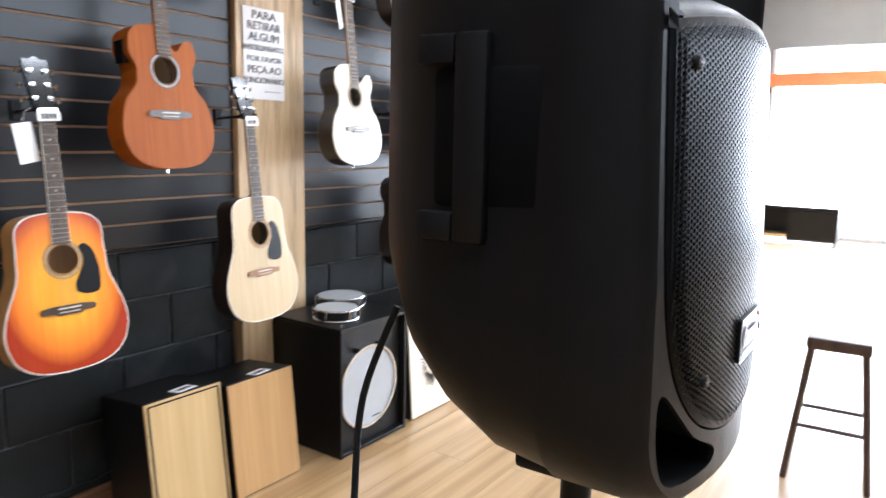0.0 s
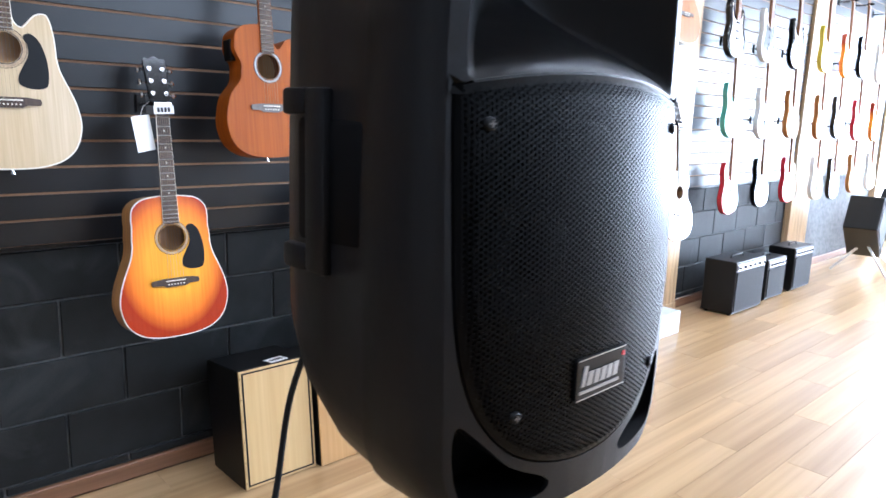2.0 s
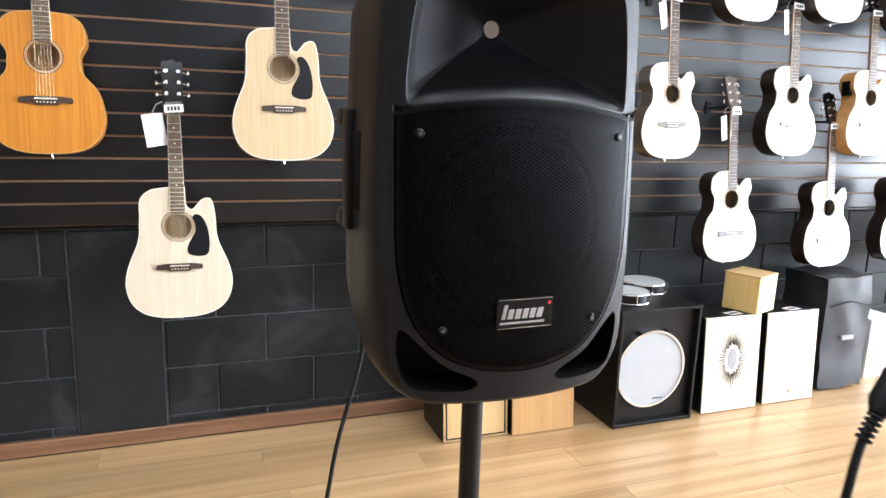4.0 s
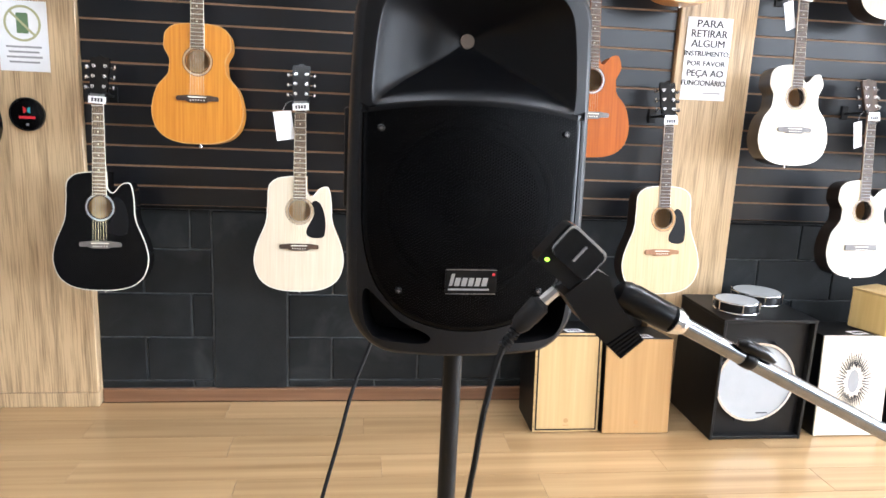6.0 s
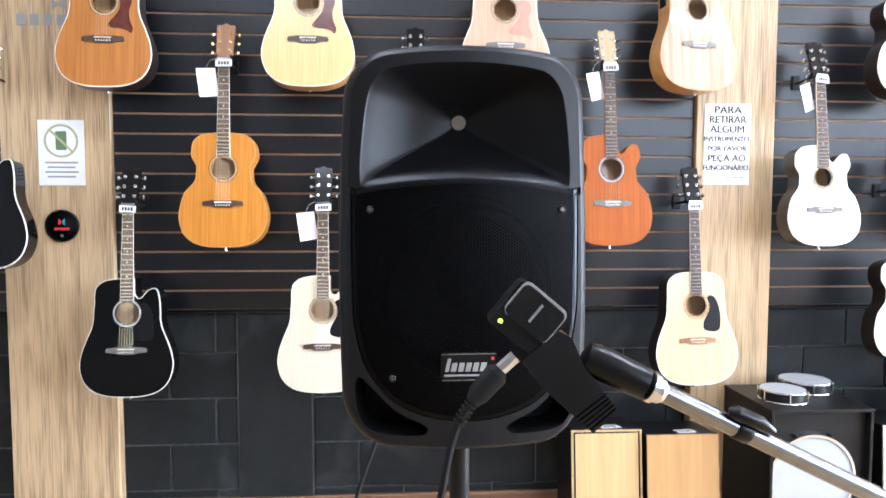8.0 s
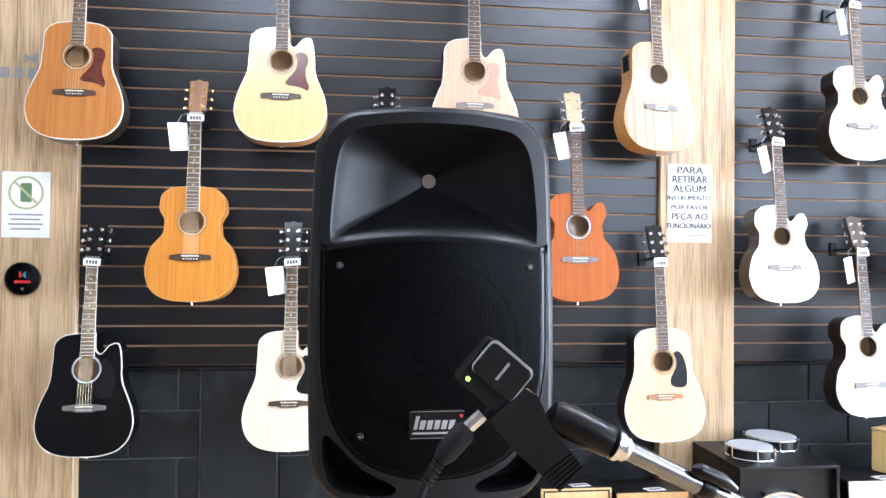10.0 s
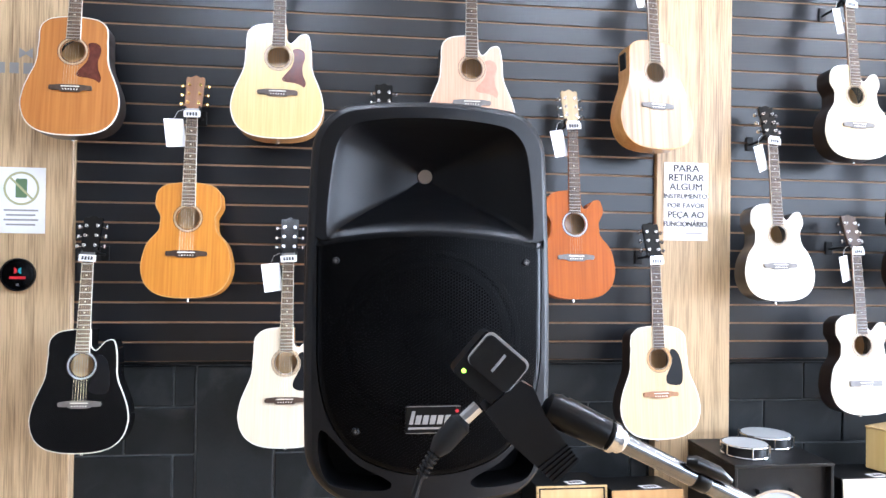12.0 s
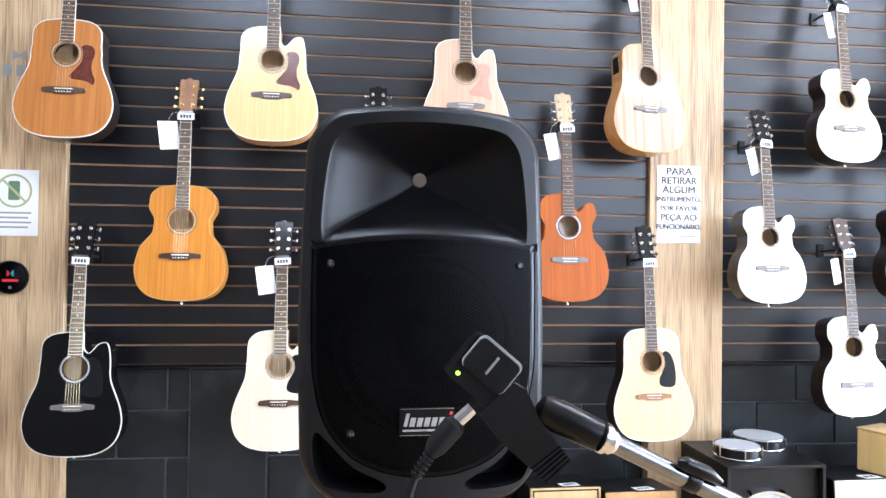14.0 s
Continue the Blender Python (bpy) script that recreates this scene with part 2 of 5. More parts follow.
HONEY = wood("honey_mahogany", (0.42, 0.2, 0.06), (0.58, 0.32, 0.11), "z", 70, 0.3, 0.5)
BURST = burst("sunburst_lacquer")
BLACKTOP = mat("black_lacquer", (0.0024, 0.0022, 0.0024), 0.14, 0, 8, 0.1, 0.0, 200, coat=0.15, spec=0.3)
DARKSIDE = wood("dark_rosewood", (0.008, 0.005, 0.004), (0.02, 0.012, 0.008), "z", 60, 0.3, 0.2)
BLUETOP = wood("blue_stain", (0.05, 0.2, 0.28), (0.2, 0.45, 0.55), "z", 50, 0.2, 0.7, 0.3)
REDTOP = mat("red_lacquer", (0.5, 0.02, 0.03), 0.2, 0, 8, 0.1, 0.0, 200, coat=0.6)
WHITETOP = mat("white_lacquer", (0.78, 0.78, 0.76), 0.2, 0, 8, 0.05, 0.0, 200, coat=0.6)
GREENTOP = mat("teal_lacquer", (0.1, 0.4, 0.32), 0.2, 0, 8, 0.1, 0.0, 200, coat=0.6)
SUNTOP = mat("yellow_lacquer", (0.75, 0.55, 0.05), 0.2, 0, 8, 0.1, 0.0, 200, coat=0.6)
FRETWOOD = wood("rosewood_fingerboard", (0.03, 0.017, 0.011), (0.07, 0.04, 0.025), "z", 90, 0.4)
NECKWOOD = wood("mahogany_neck", (0.2, 0.09, 0.04), (0.33, 0.16, 0.07), "z", 90, 0.35, 0.4)
IVORY = mat("ivory_binding", (0.78, 0.74, 0.64), 0.35, 0, 30, 0.05, 0.0)
SILVERBR = mat("grey_bridge", (0.14, 0.125, 0.115), 0.4, 0, 60, 0.3, 0.0)
GREYBIND = mat("grey_rosette", (0.35, 0.37, 0.38), 0.35, 0, 60, 0.3, 0.0)
GUARD = mat("black_pickguard", (0.008, 0.008, 0.009), 0.35, 0, 30, 0.1, 0.0, spec=0.2)
REDGUARD = mat("tortoise_pickguard", (0.09, 0.022, 0.014), 0.2, 0, 40, 0.4, 0.0)
PINKGUARD = mat("clear_rose_pickguard", (0.5, 0.24, 0.17), 0.2, 0, 40, 0.2, 0.0)

# ---- mesh helpers ----


def obj(name, verts, faces, material, parent=None, label="", smooth=False, m=None):
    me = bpy.data.meshes.new(name)
    me.from_pydata([tuple(v) for v in verts], [], faces)
    me.validate()
    bm = bmesh.new()
    bm.from_mesh(me)
    bmesh.ops.recalc_face_normals(bm, faces=bm.faces)
    bm.to_mesh(me)
    bm.free()
    me.materials.append(material)
    if smooth:
        me.shade_smooth()
        me.set_sharp_from_angle(angle=radians(38))
    o = new(name, me)
    if parent:
        o.parent = parent
    if label:
        o["label"] = label
    if m is not None:
        o.matrix_local = m
    return o


def part(name, bm, material, parent=None, label="", smooth=False, m=None):
    """Links a bmesh as one mesh object under a thing or a part."""
    me = bpy.data.meshes.new(name)
    bmesh.ops.recalc_face_normals(bm, faces=bm.faces)
    bm.to_mesh(me)
    bm.free()
    me.materials.append(material)
    if smooth:
        me.shade_smooth()
        me.set_sharp_from_angle(angle=radians(38))
    o = new(name, me)
    if parent:
        o.parent = parent
    if label:
        o["label"] = label
    if m is not None:
        o.matrix_local = m
    return o


def box_bm(lo, hi, bevel=0.0, seg=1):
    bm = bmesh.new()
    bmesh.ops.create_cube(bm, size=1)
    for v in bm.verts:
        v.co = [lo[i] + (v.co[i] + 0.5) * (hi[i] - lo[i]) for i in range(3)]
    if bevel:
        bmesh.ops.bevel(bm, geom=list(bm.edges), offset=bevel, segments=seg, affect="EDGES", profile=0.5)
    return bm


def box(name, lo, hi, material, parent=None, label="", bevel=0.0, seg=1, m=None):
    return part(name, box_bm(lo, hi, bevel, seg), material, parent, label, bevel > 0 and seg > 1, m)


def frame_of(d):
    d = Vector(d).normalized()
    a = Vector((0, 0, 1)) if abs(d.z) < 0.9 else Vector((1, 0, 0))
    u = d.cross(a).normalized()
    return u, d.cross(u).normalized()


def tube_data(points, radii, n=10, caps=True):
    pts = [Vector(p) for p in points]
    if not isinstance(radii, (list, tuple)):
        radii = [radii] * len(pts)
    verts, faces = [], []
    u = None
    for i, p in enumerate(pts):
        d = pts[min(i + 1, len(pts) - 1)] - pts[max(i - 1, 0)]
        if u is None:
            u, v = frame_of(d)
        else:
            d.normalize()
            u = (u - d * u.dot(d)).normalized()
            v = d.cross(u)
        for k in range(n):
            a = 2 * math.pi * k / n
            verts.append(p + (u * math.cos(a) + v * math.sin(a)) * radii[i])
    for i in range(len(pts) - 1):
        for k in range(n):
            a, b = i * n + k, i * n + (k + 1) % n
            faces.append((a, b, b + n, a + n))
    if caps:
        faces.append(tuple(range(n)))
        faces.append(tuple((len(pts) - 1) * n + k for k in range(n)))
    return verts, faces


def tube(name, points, radii, material, parent=None, label="", n=10, m=None):
    v, f = tube_data(points, radii, n)
    return obj(name, v, f, material, parent, label, True, m)


def spline(points, per=8, closed=False):
    """Catmull-Rom through the points."""
    P = [Vector(p) for p in points]
    out = []
    n = len(P)
    for i in range(n if closed else n - 1):
        if closed:
            a, b, c, d = P[i - 1], P[i], P[(i + 1) % n], P[(i + 2) % n]
        else:
            a, b, c, d = P[max(i - 1, 0)], P[i], P[i + 1], P[min(i + 2, n - 1)]
        for k in range(per):
            t = k / per
            out.append(0.5 * ((2 * b) + (c - a) * t + (2 * a - 5 * b + 4 * c - d) * t * t + (3 * b - a - 3 * c + d) * t ** 3))
    if not closed:
        out.append(P[-1])
    return out


def plate(name, outline, y0, y1, material, parent=None, label="", smooth=False, m=None, holes=()):
    """A plate in the xz plane between two depths, with holes."""
    bm = bmesh.new()
    for y in (y0, y1):
        edges = []
        for loop in (outline, *holes):
            vs = [bm.verts.new((p[0], y, p[1])) for p in loop]
            edges += [bm.edges.new((vs[i], vs[(i + 1) % len(vs)])) for i in range(len(vs))]
        bmesh.ops.triangle_fill(bm, edges=edges, use_beauty=True)
    bm.verts.ensure_lookup_table()
    total = sum(len(q) for q in (outline, *holes))
    base = 0
    for loop in (outline, *holes):
        n = len(loop)
        for i in range(n):
            a, b = base + i, base + (i + 1) % n
            bm.faces.new((bm.verts[a], bm.verts[b], bm.verts[b + total], bm.verts[a + total]))
        base += n
    return part(name, bm, material, parent, label, smooth, m)


def circle(r, n=24, cx=0.0, cz=0.0):
    return [(cx + r * math.cos(2 * math.pi * k / n), cz + r * math.sin(2 * math.pi * k / n)) for k in range(n)]


def ring(name, r0, r1, y0, y1, material, parent, cx=0.0, cz=0.0, n=28, label=""):
    verts, faces = [], []
    for k in range(n):
        c, s = math.cos(2 * math.pi * k / n), math.sin(2 * math.pi * k / n)
        for r, y in ((r0, y0), (r1, y0), (r1, y1), (r0, y1)):
            verts.append((cx + r * c, y, cz + r * s))
    for k in range(n):
        a, b = 4 * k, 4 * ((k + 1) % n)
        for j in range(4):
            faces.append((a + j, b + j, b + (j + 1) % 4, a + (j + 1) % 4))
    return obj(name, verts, faces, material, parent, label, True)


def round_rect(x0, x1, z0, z1, r, n=5):
    out = []
    for cx, cz, a0 in ((x1 - r, z1 - r, 0), (x0 + r, z1 - r, 90), (x0 + r, z0 + r, 180), (x1 - r, z0 + r, 270)):
        for k in range(n + 1):
            a = radians(a0 + 90 * k / n)
            out.append((cx + r * math.cos(a), cz + r * math.sin(a)))
    return out


def thing(name, m, label, category, group="", kind=""):
    o = new(name)
    o.empty_display_size = 0.1
    o.matrix_world = m
    return tagged(o, label, category, group, kind)


# ---- setting ----
X0, X1, Y0, H = -3.2, 13.5, -7.2, 4.0
POSTS = ((-0.5, 0.0), (2.83, 3.23), (5.7, 6.2), (8.45, 8.95), (11.2, 11.7))
SLAT_Z, PITCH = 1.028, 0.0942

tagged(box("wall_north", (X0, 0.012, 0), (X1, 0.2, H), M_MORTAR), "charcoal painted masonry wall behind the guitars", "wall", kind="structure")
wall_north = bpy.data.objects["wall_north"]
tagged(box("wall_west", (X0 - 0.2, Y0, 0), (X0, 0.2, H), M_WALL), "plain grey painted wall", "wall", kind="structure")
tagged(box("ceiling", (X0 - 0.2, Y0 - 0.2, H), (X1 + 0.2, 0.2, H + 0.15), M_CEIL), "plain white painted ceiling", "ceiling", kind="structure")


def wall_with_openings(name, span, spans, z0, z1, make):
    """Wall pieces round a row of openings, joined into one mesh."""
    cuts = [span[0]] + [c for s in spans for c in s] + [span[1]]
    bm = bmesh.new()

    def add(a, b, lo, hi):
        part_bm = box_bm(*make(a, b, lo, hi))
        me = bpy.data.meshes.new("piece")
        part_bm.to_mesh(me)
        part_bm.free()
        bm.from_mesh(me)
        bpy.data.meshes.remove(me)
    for i in range(0, len(cuts), 2):
        if cuts[i + 1] - cuts[i] > 0.01:
            add(cuts[i], cuts[i + 1], 0, H)
    for a, b in spans:
        if z0 > 0:
            add(a, b, 0, z0)
        add(a, b, z1, H)
    return tagged(part(name, bm, M_WALL), "grey painted shop wall with wide window openings", "wall", kind="structure")


# the south openings are added out of view, for the fill light
wall_with_openings("wall_south", (X0, X1), ((3.1, 6.2), (6.5, 9.6)), 2.3, 3.85,
                   lambda a, b, lo, hi: ((a, Y0 - 0.2, lo), (b, Y0, hi)))
wall_with_openings("wall_east", (Y0, 0.0), ((-6.9, -3.6), (-3.5, -0.25)), 0.0, 3.05,
                   lambda a, b, lo, hi: ((X1, a, lo), (X1 + 0.2, b, hi)))
for i, (a, b) in enumerate(((-6.9, -3.6), (-3.5, -0.25))):
    w = thing(f"window_{i + 1}", pose(X1 + 0.08, (a + b) / 2, 0), "tall glazed shop front with white metal frame", "window", kind="structure")
    h = (b - a) / 2
    for y in (-h + 0.03, 0.0, h - 0.03):
        box("window_frame", (-0.03, y - 0.028, 0), (0.03, y + 0.028, 3.046), M_FRAME, w, bevel=0.004)
    box("window_sill", (-0.035, -h + 0.06, 0.004), (0.035, h - 0.06, 0.06), M_FRAME, w, bevel=0.004)
# frames for the added south windows that go with the fill lamp
for i, (a, b) in enumerate(((3.1, 6.2), (6.5, 9.6))):
    w = thing(f"window_{i + 3}", pose((a + b) / 2, Y0 - 0.1, 2.3), "wide window with white metal frame", "window", kind="structure")
    h = (b - a) / 2
    for x in (-h + 0.03, 0.0, h - 0.03):
        box("window_frame", (x - 0.028, -0.03, 0), (x + 0.028, 0.03, 1.546), M_FRAME, w, bevel=0.004)
tagged(box("backdrop", (19.0, -16, -3), (19.1, 8, 8), M_SKY), "overexposed daylight of the street outside", "backdrop", kind="structure")
tagged(box("trim", (X1 - 0.12, -6.9, 2.43), (X1 - 0.004, -0.1, 2.64), M_ORANGE, bevel=0.006), "orange painted beam over the shop front", "beam", kind="structure")

floor = tagged(box("floor", (X0 - 0.2, Y0 - 0.2, -0.12), (X1 + 0.2, 0.2, -0.0065), M_GAP), "warm oak laminate floor of long planks", "floor", kind="structure")
tagged(box("ground", (X1 + 0.2, -40, -0.3), (60, 40, -0.13), M_GREYBOX), "pale pavement outside the shop", "ground", kind="structure")

for i, (a, b) in enumerate(POSTS):
    p = thing(f"post_{i + 1}", pose(a, 0, 0), "striped light oak laminate pilaster on the wall", "pilaster", kind="structure")
    box("face", (0.0, -0.06, 0.075), (b - a, 0.011, H - 0.004), M_POST, p, bevel=0.003)
    box("plinth", (-0.004, -0.068, 0.0), (b - a + 0.004, 0.011, 0.074), M_POST, p, bevel=0.003)

edges = [X0] + [c for s in POSTS for c in s] + [X1]
BAYS = [(edges[i], edges[i + 1]) for i in range(0, len(edges), 2)]
for i, (a, b) in enumerate(BAYS):
    sk = tagged(box(f"baseboard_{i + 1}", (a + 0.006, -0.016, 0), (b - 0.006, 0.011, 0.07), M_BASE, bevel=0.004), "red-brown wooden skirting board", "baseboard", kind="structure")

column = tagged(box("column", (0.56, -0.008, 0.072), (0.92, 0.0115, SLAT_Z - 0.03), M_COLUMN, bevel=0.004), "smooth charcoal plastered concrete column", "column", kind="structure")

for lx in (0.5, 3.1, 5.7):
    cl = thing("ceiling_light", pose(lx, -2.6, H), "white linear ceiling light, switched on", "ceiling light", "ceiling lights")
    box("housing", (-0.62, -0.09, -0.06), (0.62, 0.09, -0.001), M_FRAME, cl, bevel=0.006)
    box("diffuser", (-0.6, -0.08, -0.075), (0.6, 0.08, -0.0605), M_DIFFUSER, cl, "lit white diffuser", bevel=0.004)

# ---- guitars ----


def body_outline(L, low, waist, up, cut, below):
    """Outline of a guitar body as (x, z); z is 0 at the sound hole."""
    zb = -below * L
    half = [(0.0, 0.0), (low * 0.36, 0.008), (low * 0.68, 0.045), (low * 0.9, 0.125), (low, 0.25), (low * 0.965, 0.37), (low * 0.87, 0.475), (waist * 1.06, 0.575), (waist, 0.655), (waist * 0.998, 0.71),
            (up * 0.985, 0.79), (up * 0.99, 0.85), (up * 0.93, 0.925), (up * 0.68, 0.98), (0.035, 1.0)]
    left = spline([(-x, zb + u * L, 0) for x, u in half], 5)
    if cut:
        tip = up * 0.93
        r = half[:10] + [(up * 0.99, 0.80), (tip, 0.885), (tip * 0.9, 0.915), (tip * 0.68, 0.9), (tip * 0.42, 0.83), (0.034, 0.86), (0.03, 0.93), (0.03, 1.0)]
    else:
        r = half
    right = spline([(x, zb + u * L, 0) for x, u in r], 5)
    pts = [(p.x, p.y) for p in left] + [(p.x, p.y) for p in reversed(right[1:])]
    return pts


def grown(pts, d):
    """The outline moved outwards by d (inwards if negative)."""
    n, out = len(pts), []
    for i in range(n):
        a, b = Vector(pts[i - 1]), Vector(pts[(i + 1) % n])
        t = (b - a)
        nrm = Vector((-t.y, t.x))
        if nrm.length < 1e-9:
            nrm = Vector((0, 1))
        nrm.normalize()
        out.append((pts[i][0] + nrm.x * d, pts[i][1] + nrm.y * d))
    return out


def slab(name, pts, ys, ds, material, parent, label="", smooth=True, caps=(True, True)):
    """A closed solid lofted through outlines at depths ys, each moved outwards by ds."""
    verts, faces = [], []
    n = len(pts)
    for y, d in zip(ys, ds):
        verts += [(x, y, z) for x, z in (grown(pts, d) if d else pts)]
    for i in range(len(ys) - 1):
        for k in range(n):
            a, b = i * n + k, i * n + (k + 1) % n
            faces.append((a, b, b + n, a + n))
    bm = bmesh.new()
    vs = [bm.verts.new(v) for v in verts]
    for f in faces:
        bm.faces.new([vs[i] for i in f])
    for want, base in zip(caps, (0, (len(ys) - 1) * n)):
        if not want:
            continue
        es = []
        for k in range(n):
            e = bm.edges.get((vs[base + k], vs[base + (k + 1) % n]))
            es.append(e)
        bmesh.ops.triangle_fill(bm, edges=es, use_beauty=True)
    return part(name, bm, material, parent, label, smooth)


SHAPES = {
    "dread": (0.53, 0.203, 0.146, 0.144, 0.705, -0.164),
    "om": (0.512, 0.192, 0.118, 0.141, 0.69, -0.157),
    "mini": (0.475, 0.186, 0.12, 0.142, 0.68, -0.152),
    "nylon": (0.49, 0.19, 0.12, 0.144, 0.69, -0.186),
}


def guitar(x, z, shape, cut, top, side, label, guard=GUARD, bridge=FRETWOOD, rosette=M_ROSE, bind=IVORY, head="black", tuner=M_CHROME,
           lean=6.0, tilt=0.0, yaw=0.0, tag=1, pickup=False, y=-0.285):
    """An acoustic guitar hung by its head from a wall arm; its origin is the middle of the sound hole."""
    L, low, waist, up, below, zs = SHAPES[shape]
    m = pose(x, y, z) @ pose(0, 0, 0, -lean, tilt, yaw)
    g = thing("acoustic_guitar", m, label, "guitar", "acoustic guitars on the wall")
    o = body_outline(L, low, waist, up, cut, below)
    if o[1][0] < 0:
        o = o[::-1]
    a = sum(o[i - 1][0] * o[i][1] - o[i][0] * o[i - 1][1] for i in range(len(o)))
    if a > 0:
        o = o[::-1]
    zb, zt = -below * L, (1 - below) * L
    slab("body", o, (0.004, 0.05, 0.092, 0.1), (-0.0005, 0.0, -0.001, -0.008), side, g, caps=(False, True))
    hole_r = 0.048 if shape != "mini" else 0.044
    plate("top", grown(o, -0.0032), -0.0022, 0.0012, top, g, holes=[circle(hole_r, 28)])
    plate("binding", grown(o, 0.001), -0.0012, 0.0045, bind, g, holes=[grown(o, -0.004)])
    plate("inner_back", circle(0.085, 20), 0.084, 0.088, HONEY, g)
    for r0, r1, mt in ((0.001, 0.0045, FRETWOOD), (0.006, 0.013, rosette), (0.0145, 0.0165, FRETWOOD)):
        ring("rosette", hole_r + r0, hole_r + r1, -0.0028, -0.0018, mt, g)
    if guard:
        flame = [(0.062, 0.034, 0), (0.085, 0.042, 0), (0.111, 0.03, 0), (0.117, 0.0, 0), (0.107, -0.04, 0), (0.11, -0.08, 0), (0.123, -0.115, 0), (0.116, -0.137, 0), (0.1, -0.127, 0), (0.07, -0.118, 0), (0.03, -0.113, 0), (0.018, -0.1, 0), (0.036, -0.075, 0), (0.058, -0.046, 0), (0.0675, -0.018, 0), (0.0675, 0.012, 0)]
        drop = [(0.036, -0.112, 0), (0.033, -0.085, 0), (0.05, -0.05, 0), (0.0645, -0.02, 0), (0.0645, 0.012, 0), (0.055, 0.037, 0), (0.075, 0.047, 0), (0.1, 0.024, 0), (0.116, -0.03, 0), (0.118, -0.085, 0), (0.108, -0.118, 0), (0.07, -0.124, 0)]
        gp = spline(flame if guard in (REDGUARD, PINKGUARD) else drop, 4, True)
        plate("pickguard", [(p.x, p.y) for p in gp], -0.0034, -0.002, guard, g)
    if shape == "nylon":
        plate("bridge", round_rect(-0.09, 0.09, zs - 0.014, zs + 0.014, 0.003), -0.009, -0.002, bridge, g)
    else:
        bo = [(-0.086, zs - 0.011), (-0.09, zs - 0.002), (-0.086, zs + 0.008), (-0.045, zs + 0.013), (0.045, zs + 0.013), (0.086, zs + 0.008), (0.09, zs - 0.002), (0.086, zs - 0.011), (0.05, zs - 0.012), (0.035, zs - 0.019), (-0.035, zs - 0.019), (-0.05, zs - 0.012)]
        plate("bridge", bo, -0.0095, -0.002, bridge, g)
    box("saddle", (-0.037, -0.0125, zs + 0.002), (0.037, -0.0093, zs + 0.006), IVORY, g)
    for i in range(6):
        px = -0.0285 + 0.0114 * i
        tube("bridge_pin", [(px, -0.0093, zs - 0.009), (px, -0.0125, zs - 0.009)], 0.0028, IVORY, g, n=6)
    # neck, fingerboard, head
    nut = zt + 0.322
    nv, nf = [], []
    for zz, w in ((zt - 0.02, 0.0275), (zt + 0.012, 0.0275), (nut, 0.0215)):
        dep = 0.07 if zz < zt else 0.022
        for k in range(9):
            a = math.pi * k / 8
            nv.append((w * math.cos(a), -0.001 + dep * math.sin(a) ** 0.8, zz))
    for i in range(2):
        for k in range(8):
            nf.append((i * 9 + k, i * 9 + k + 1, i * 9 + k + 10, i * 9 + k + 9))
        nf.append((i * 9, i * 9 + 8, i * 9 + 17, i * 9 + 9))
    nf += [tuple(range(9)), tuple(range(18, 27))]
    neck_m = NECKWOOD if top is not BLACKTOP else BLACKTOP
    obj("neck", nv, nf, neck_m, g, "", True)
    fb0 = hole_r + 0.004
    fw0, fw1 = 0.0285, 0.0218
    obj("fingerboard", [(-fw0, -0.0025, fb0), (fw0, -0.0025, fb0), (fw1, -0.0025, nut), (-fw1, -0.0025, nut), (-fw0, -0.008, fb0), (fw0, -0.008, fb0), (fw1, -0.008, nut), (-fw1, -0.008, nut)],
        [(0, 1, 2, 3), (4, 5, 6, 7), (0, 1, 5, 4), (1, 2, 6, 5), (2, 3, 7, 6), (3, 0, 4, 7)], FRETWOOD, g)
    bw0, bw1 = fw0 + 0.0016, fw1 + 0.0014
    obj("fingerboard_binding", [(-bw0, -0.0024, fb0), (bw0, -0.0024, fb0), (bw1, -0.0024, nut), (-bw1, -0.0024, nut), (-bw0, -0.0072, fb0), (bw0, -0.0072, fb0), (bw1, -0.0072, nut), (-bw1, -0.0072, nut)],
        [(0, 1, 2, 3), (4, 5, 6, 7), (0, 1, 5, 4), (1, 2, 6, 5), (2, 3, 7, 6), (3, 0, 4, 7)], bind if bind is not HONEY else IVORY, g)
    for i in range(1, 20):
        zz = nut - 0.648 * (1 - 2 ** (-i / 12))
        if zz < fb0 + 0.004:
            break
        w = fw1 + (fw0 - fw1) * (nut - zz) / (nut - fb0)
        obj("fret", [(-w, -0.0079, zz - 0.0016), (w, -0.0079, zz - 0.0016), (w, -0.0079, zz + 0.0016), (-w, -0.0079, zz + 0.0016), (-w, -0.0095, zz), (w, -0.0095, zz)],
            [(0, 1, 5, 4), (3, 2, 5, 4), (0, 1, 2, 3), (0, 3, 4), (1, 2, 5)], M_SATIN, g)
    for i in (3, 5, 7, 9, 12):
        zz = nut - 0.648 * (1 - (2 ** (-i / 12) + 2 ** (-(i - 1) / 12)) / 2)
        plate("fret_marker", circle(0.0032, 8, 0, zz), -0.0086, -0.0079, IVORY, g)
    ho = spline([(-0.021, 0.0, 0), (-0.036, 0.03, 0), (-0.038, 0.1, 0), (-0.0405, 0.168, 0), (-0.034, 0.181, 0), (-0.02, 0.179, 0), (0.0, 0.19, 0), (0.02, 0.179, 0), (0.034, 0.181, 0), (0.0405, 0.168, 0), (0.038, 0.1, 0), (0.036, 0.03, 0), (0.021, 0.0, 0)], 3)
    hm = {"dark": FRETWOOD, "black": BLACKTOP, "light": SPRUCE, "brown": NECKWOOD}[head]
    hd = plate("headstock", [(p.x, p.y) for p in ho], 0.0, 0.014, hm, g, m=pose(0, -0.004, nut, -12))
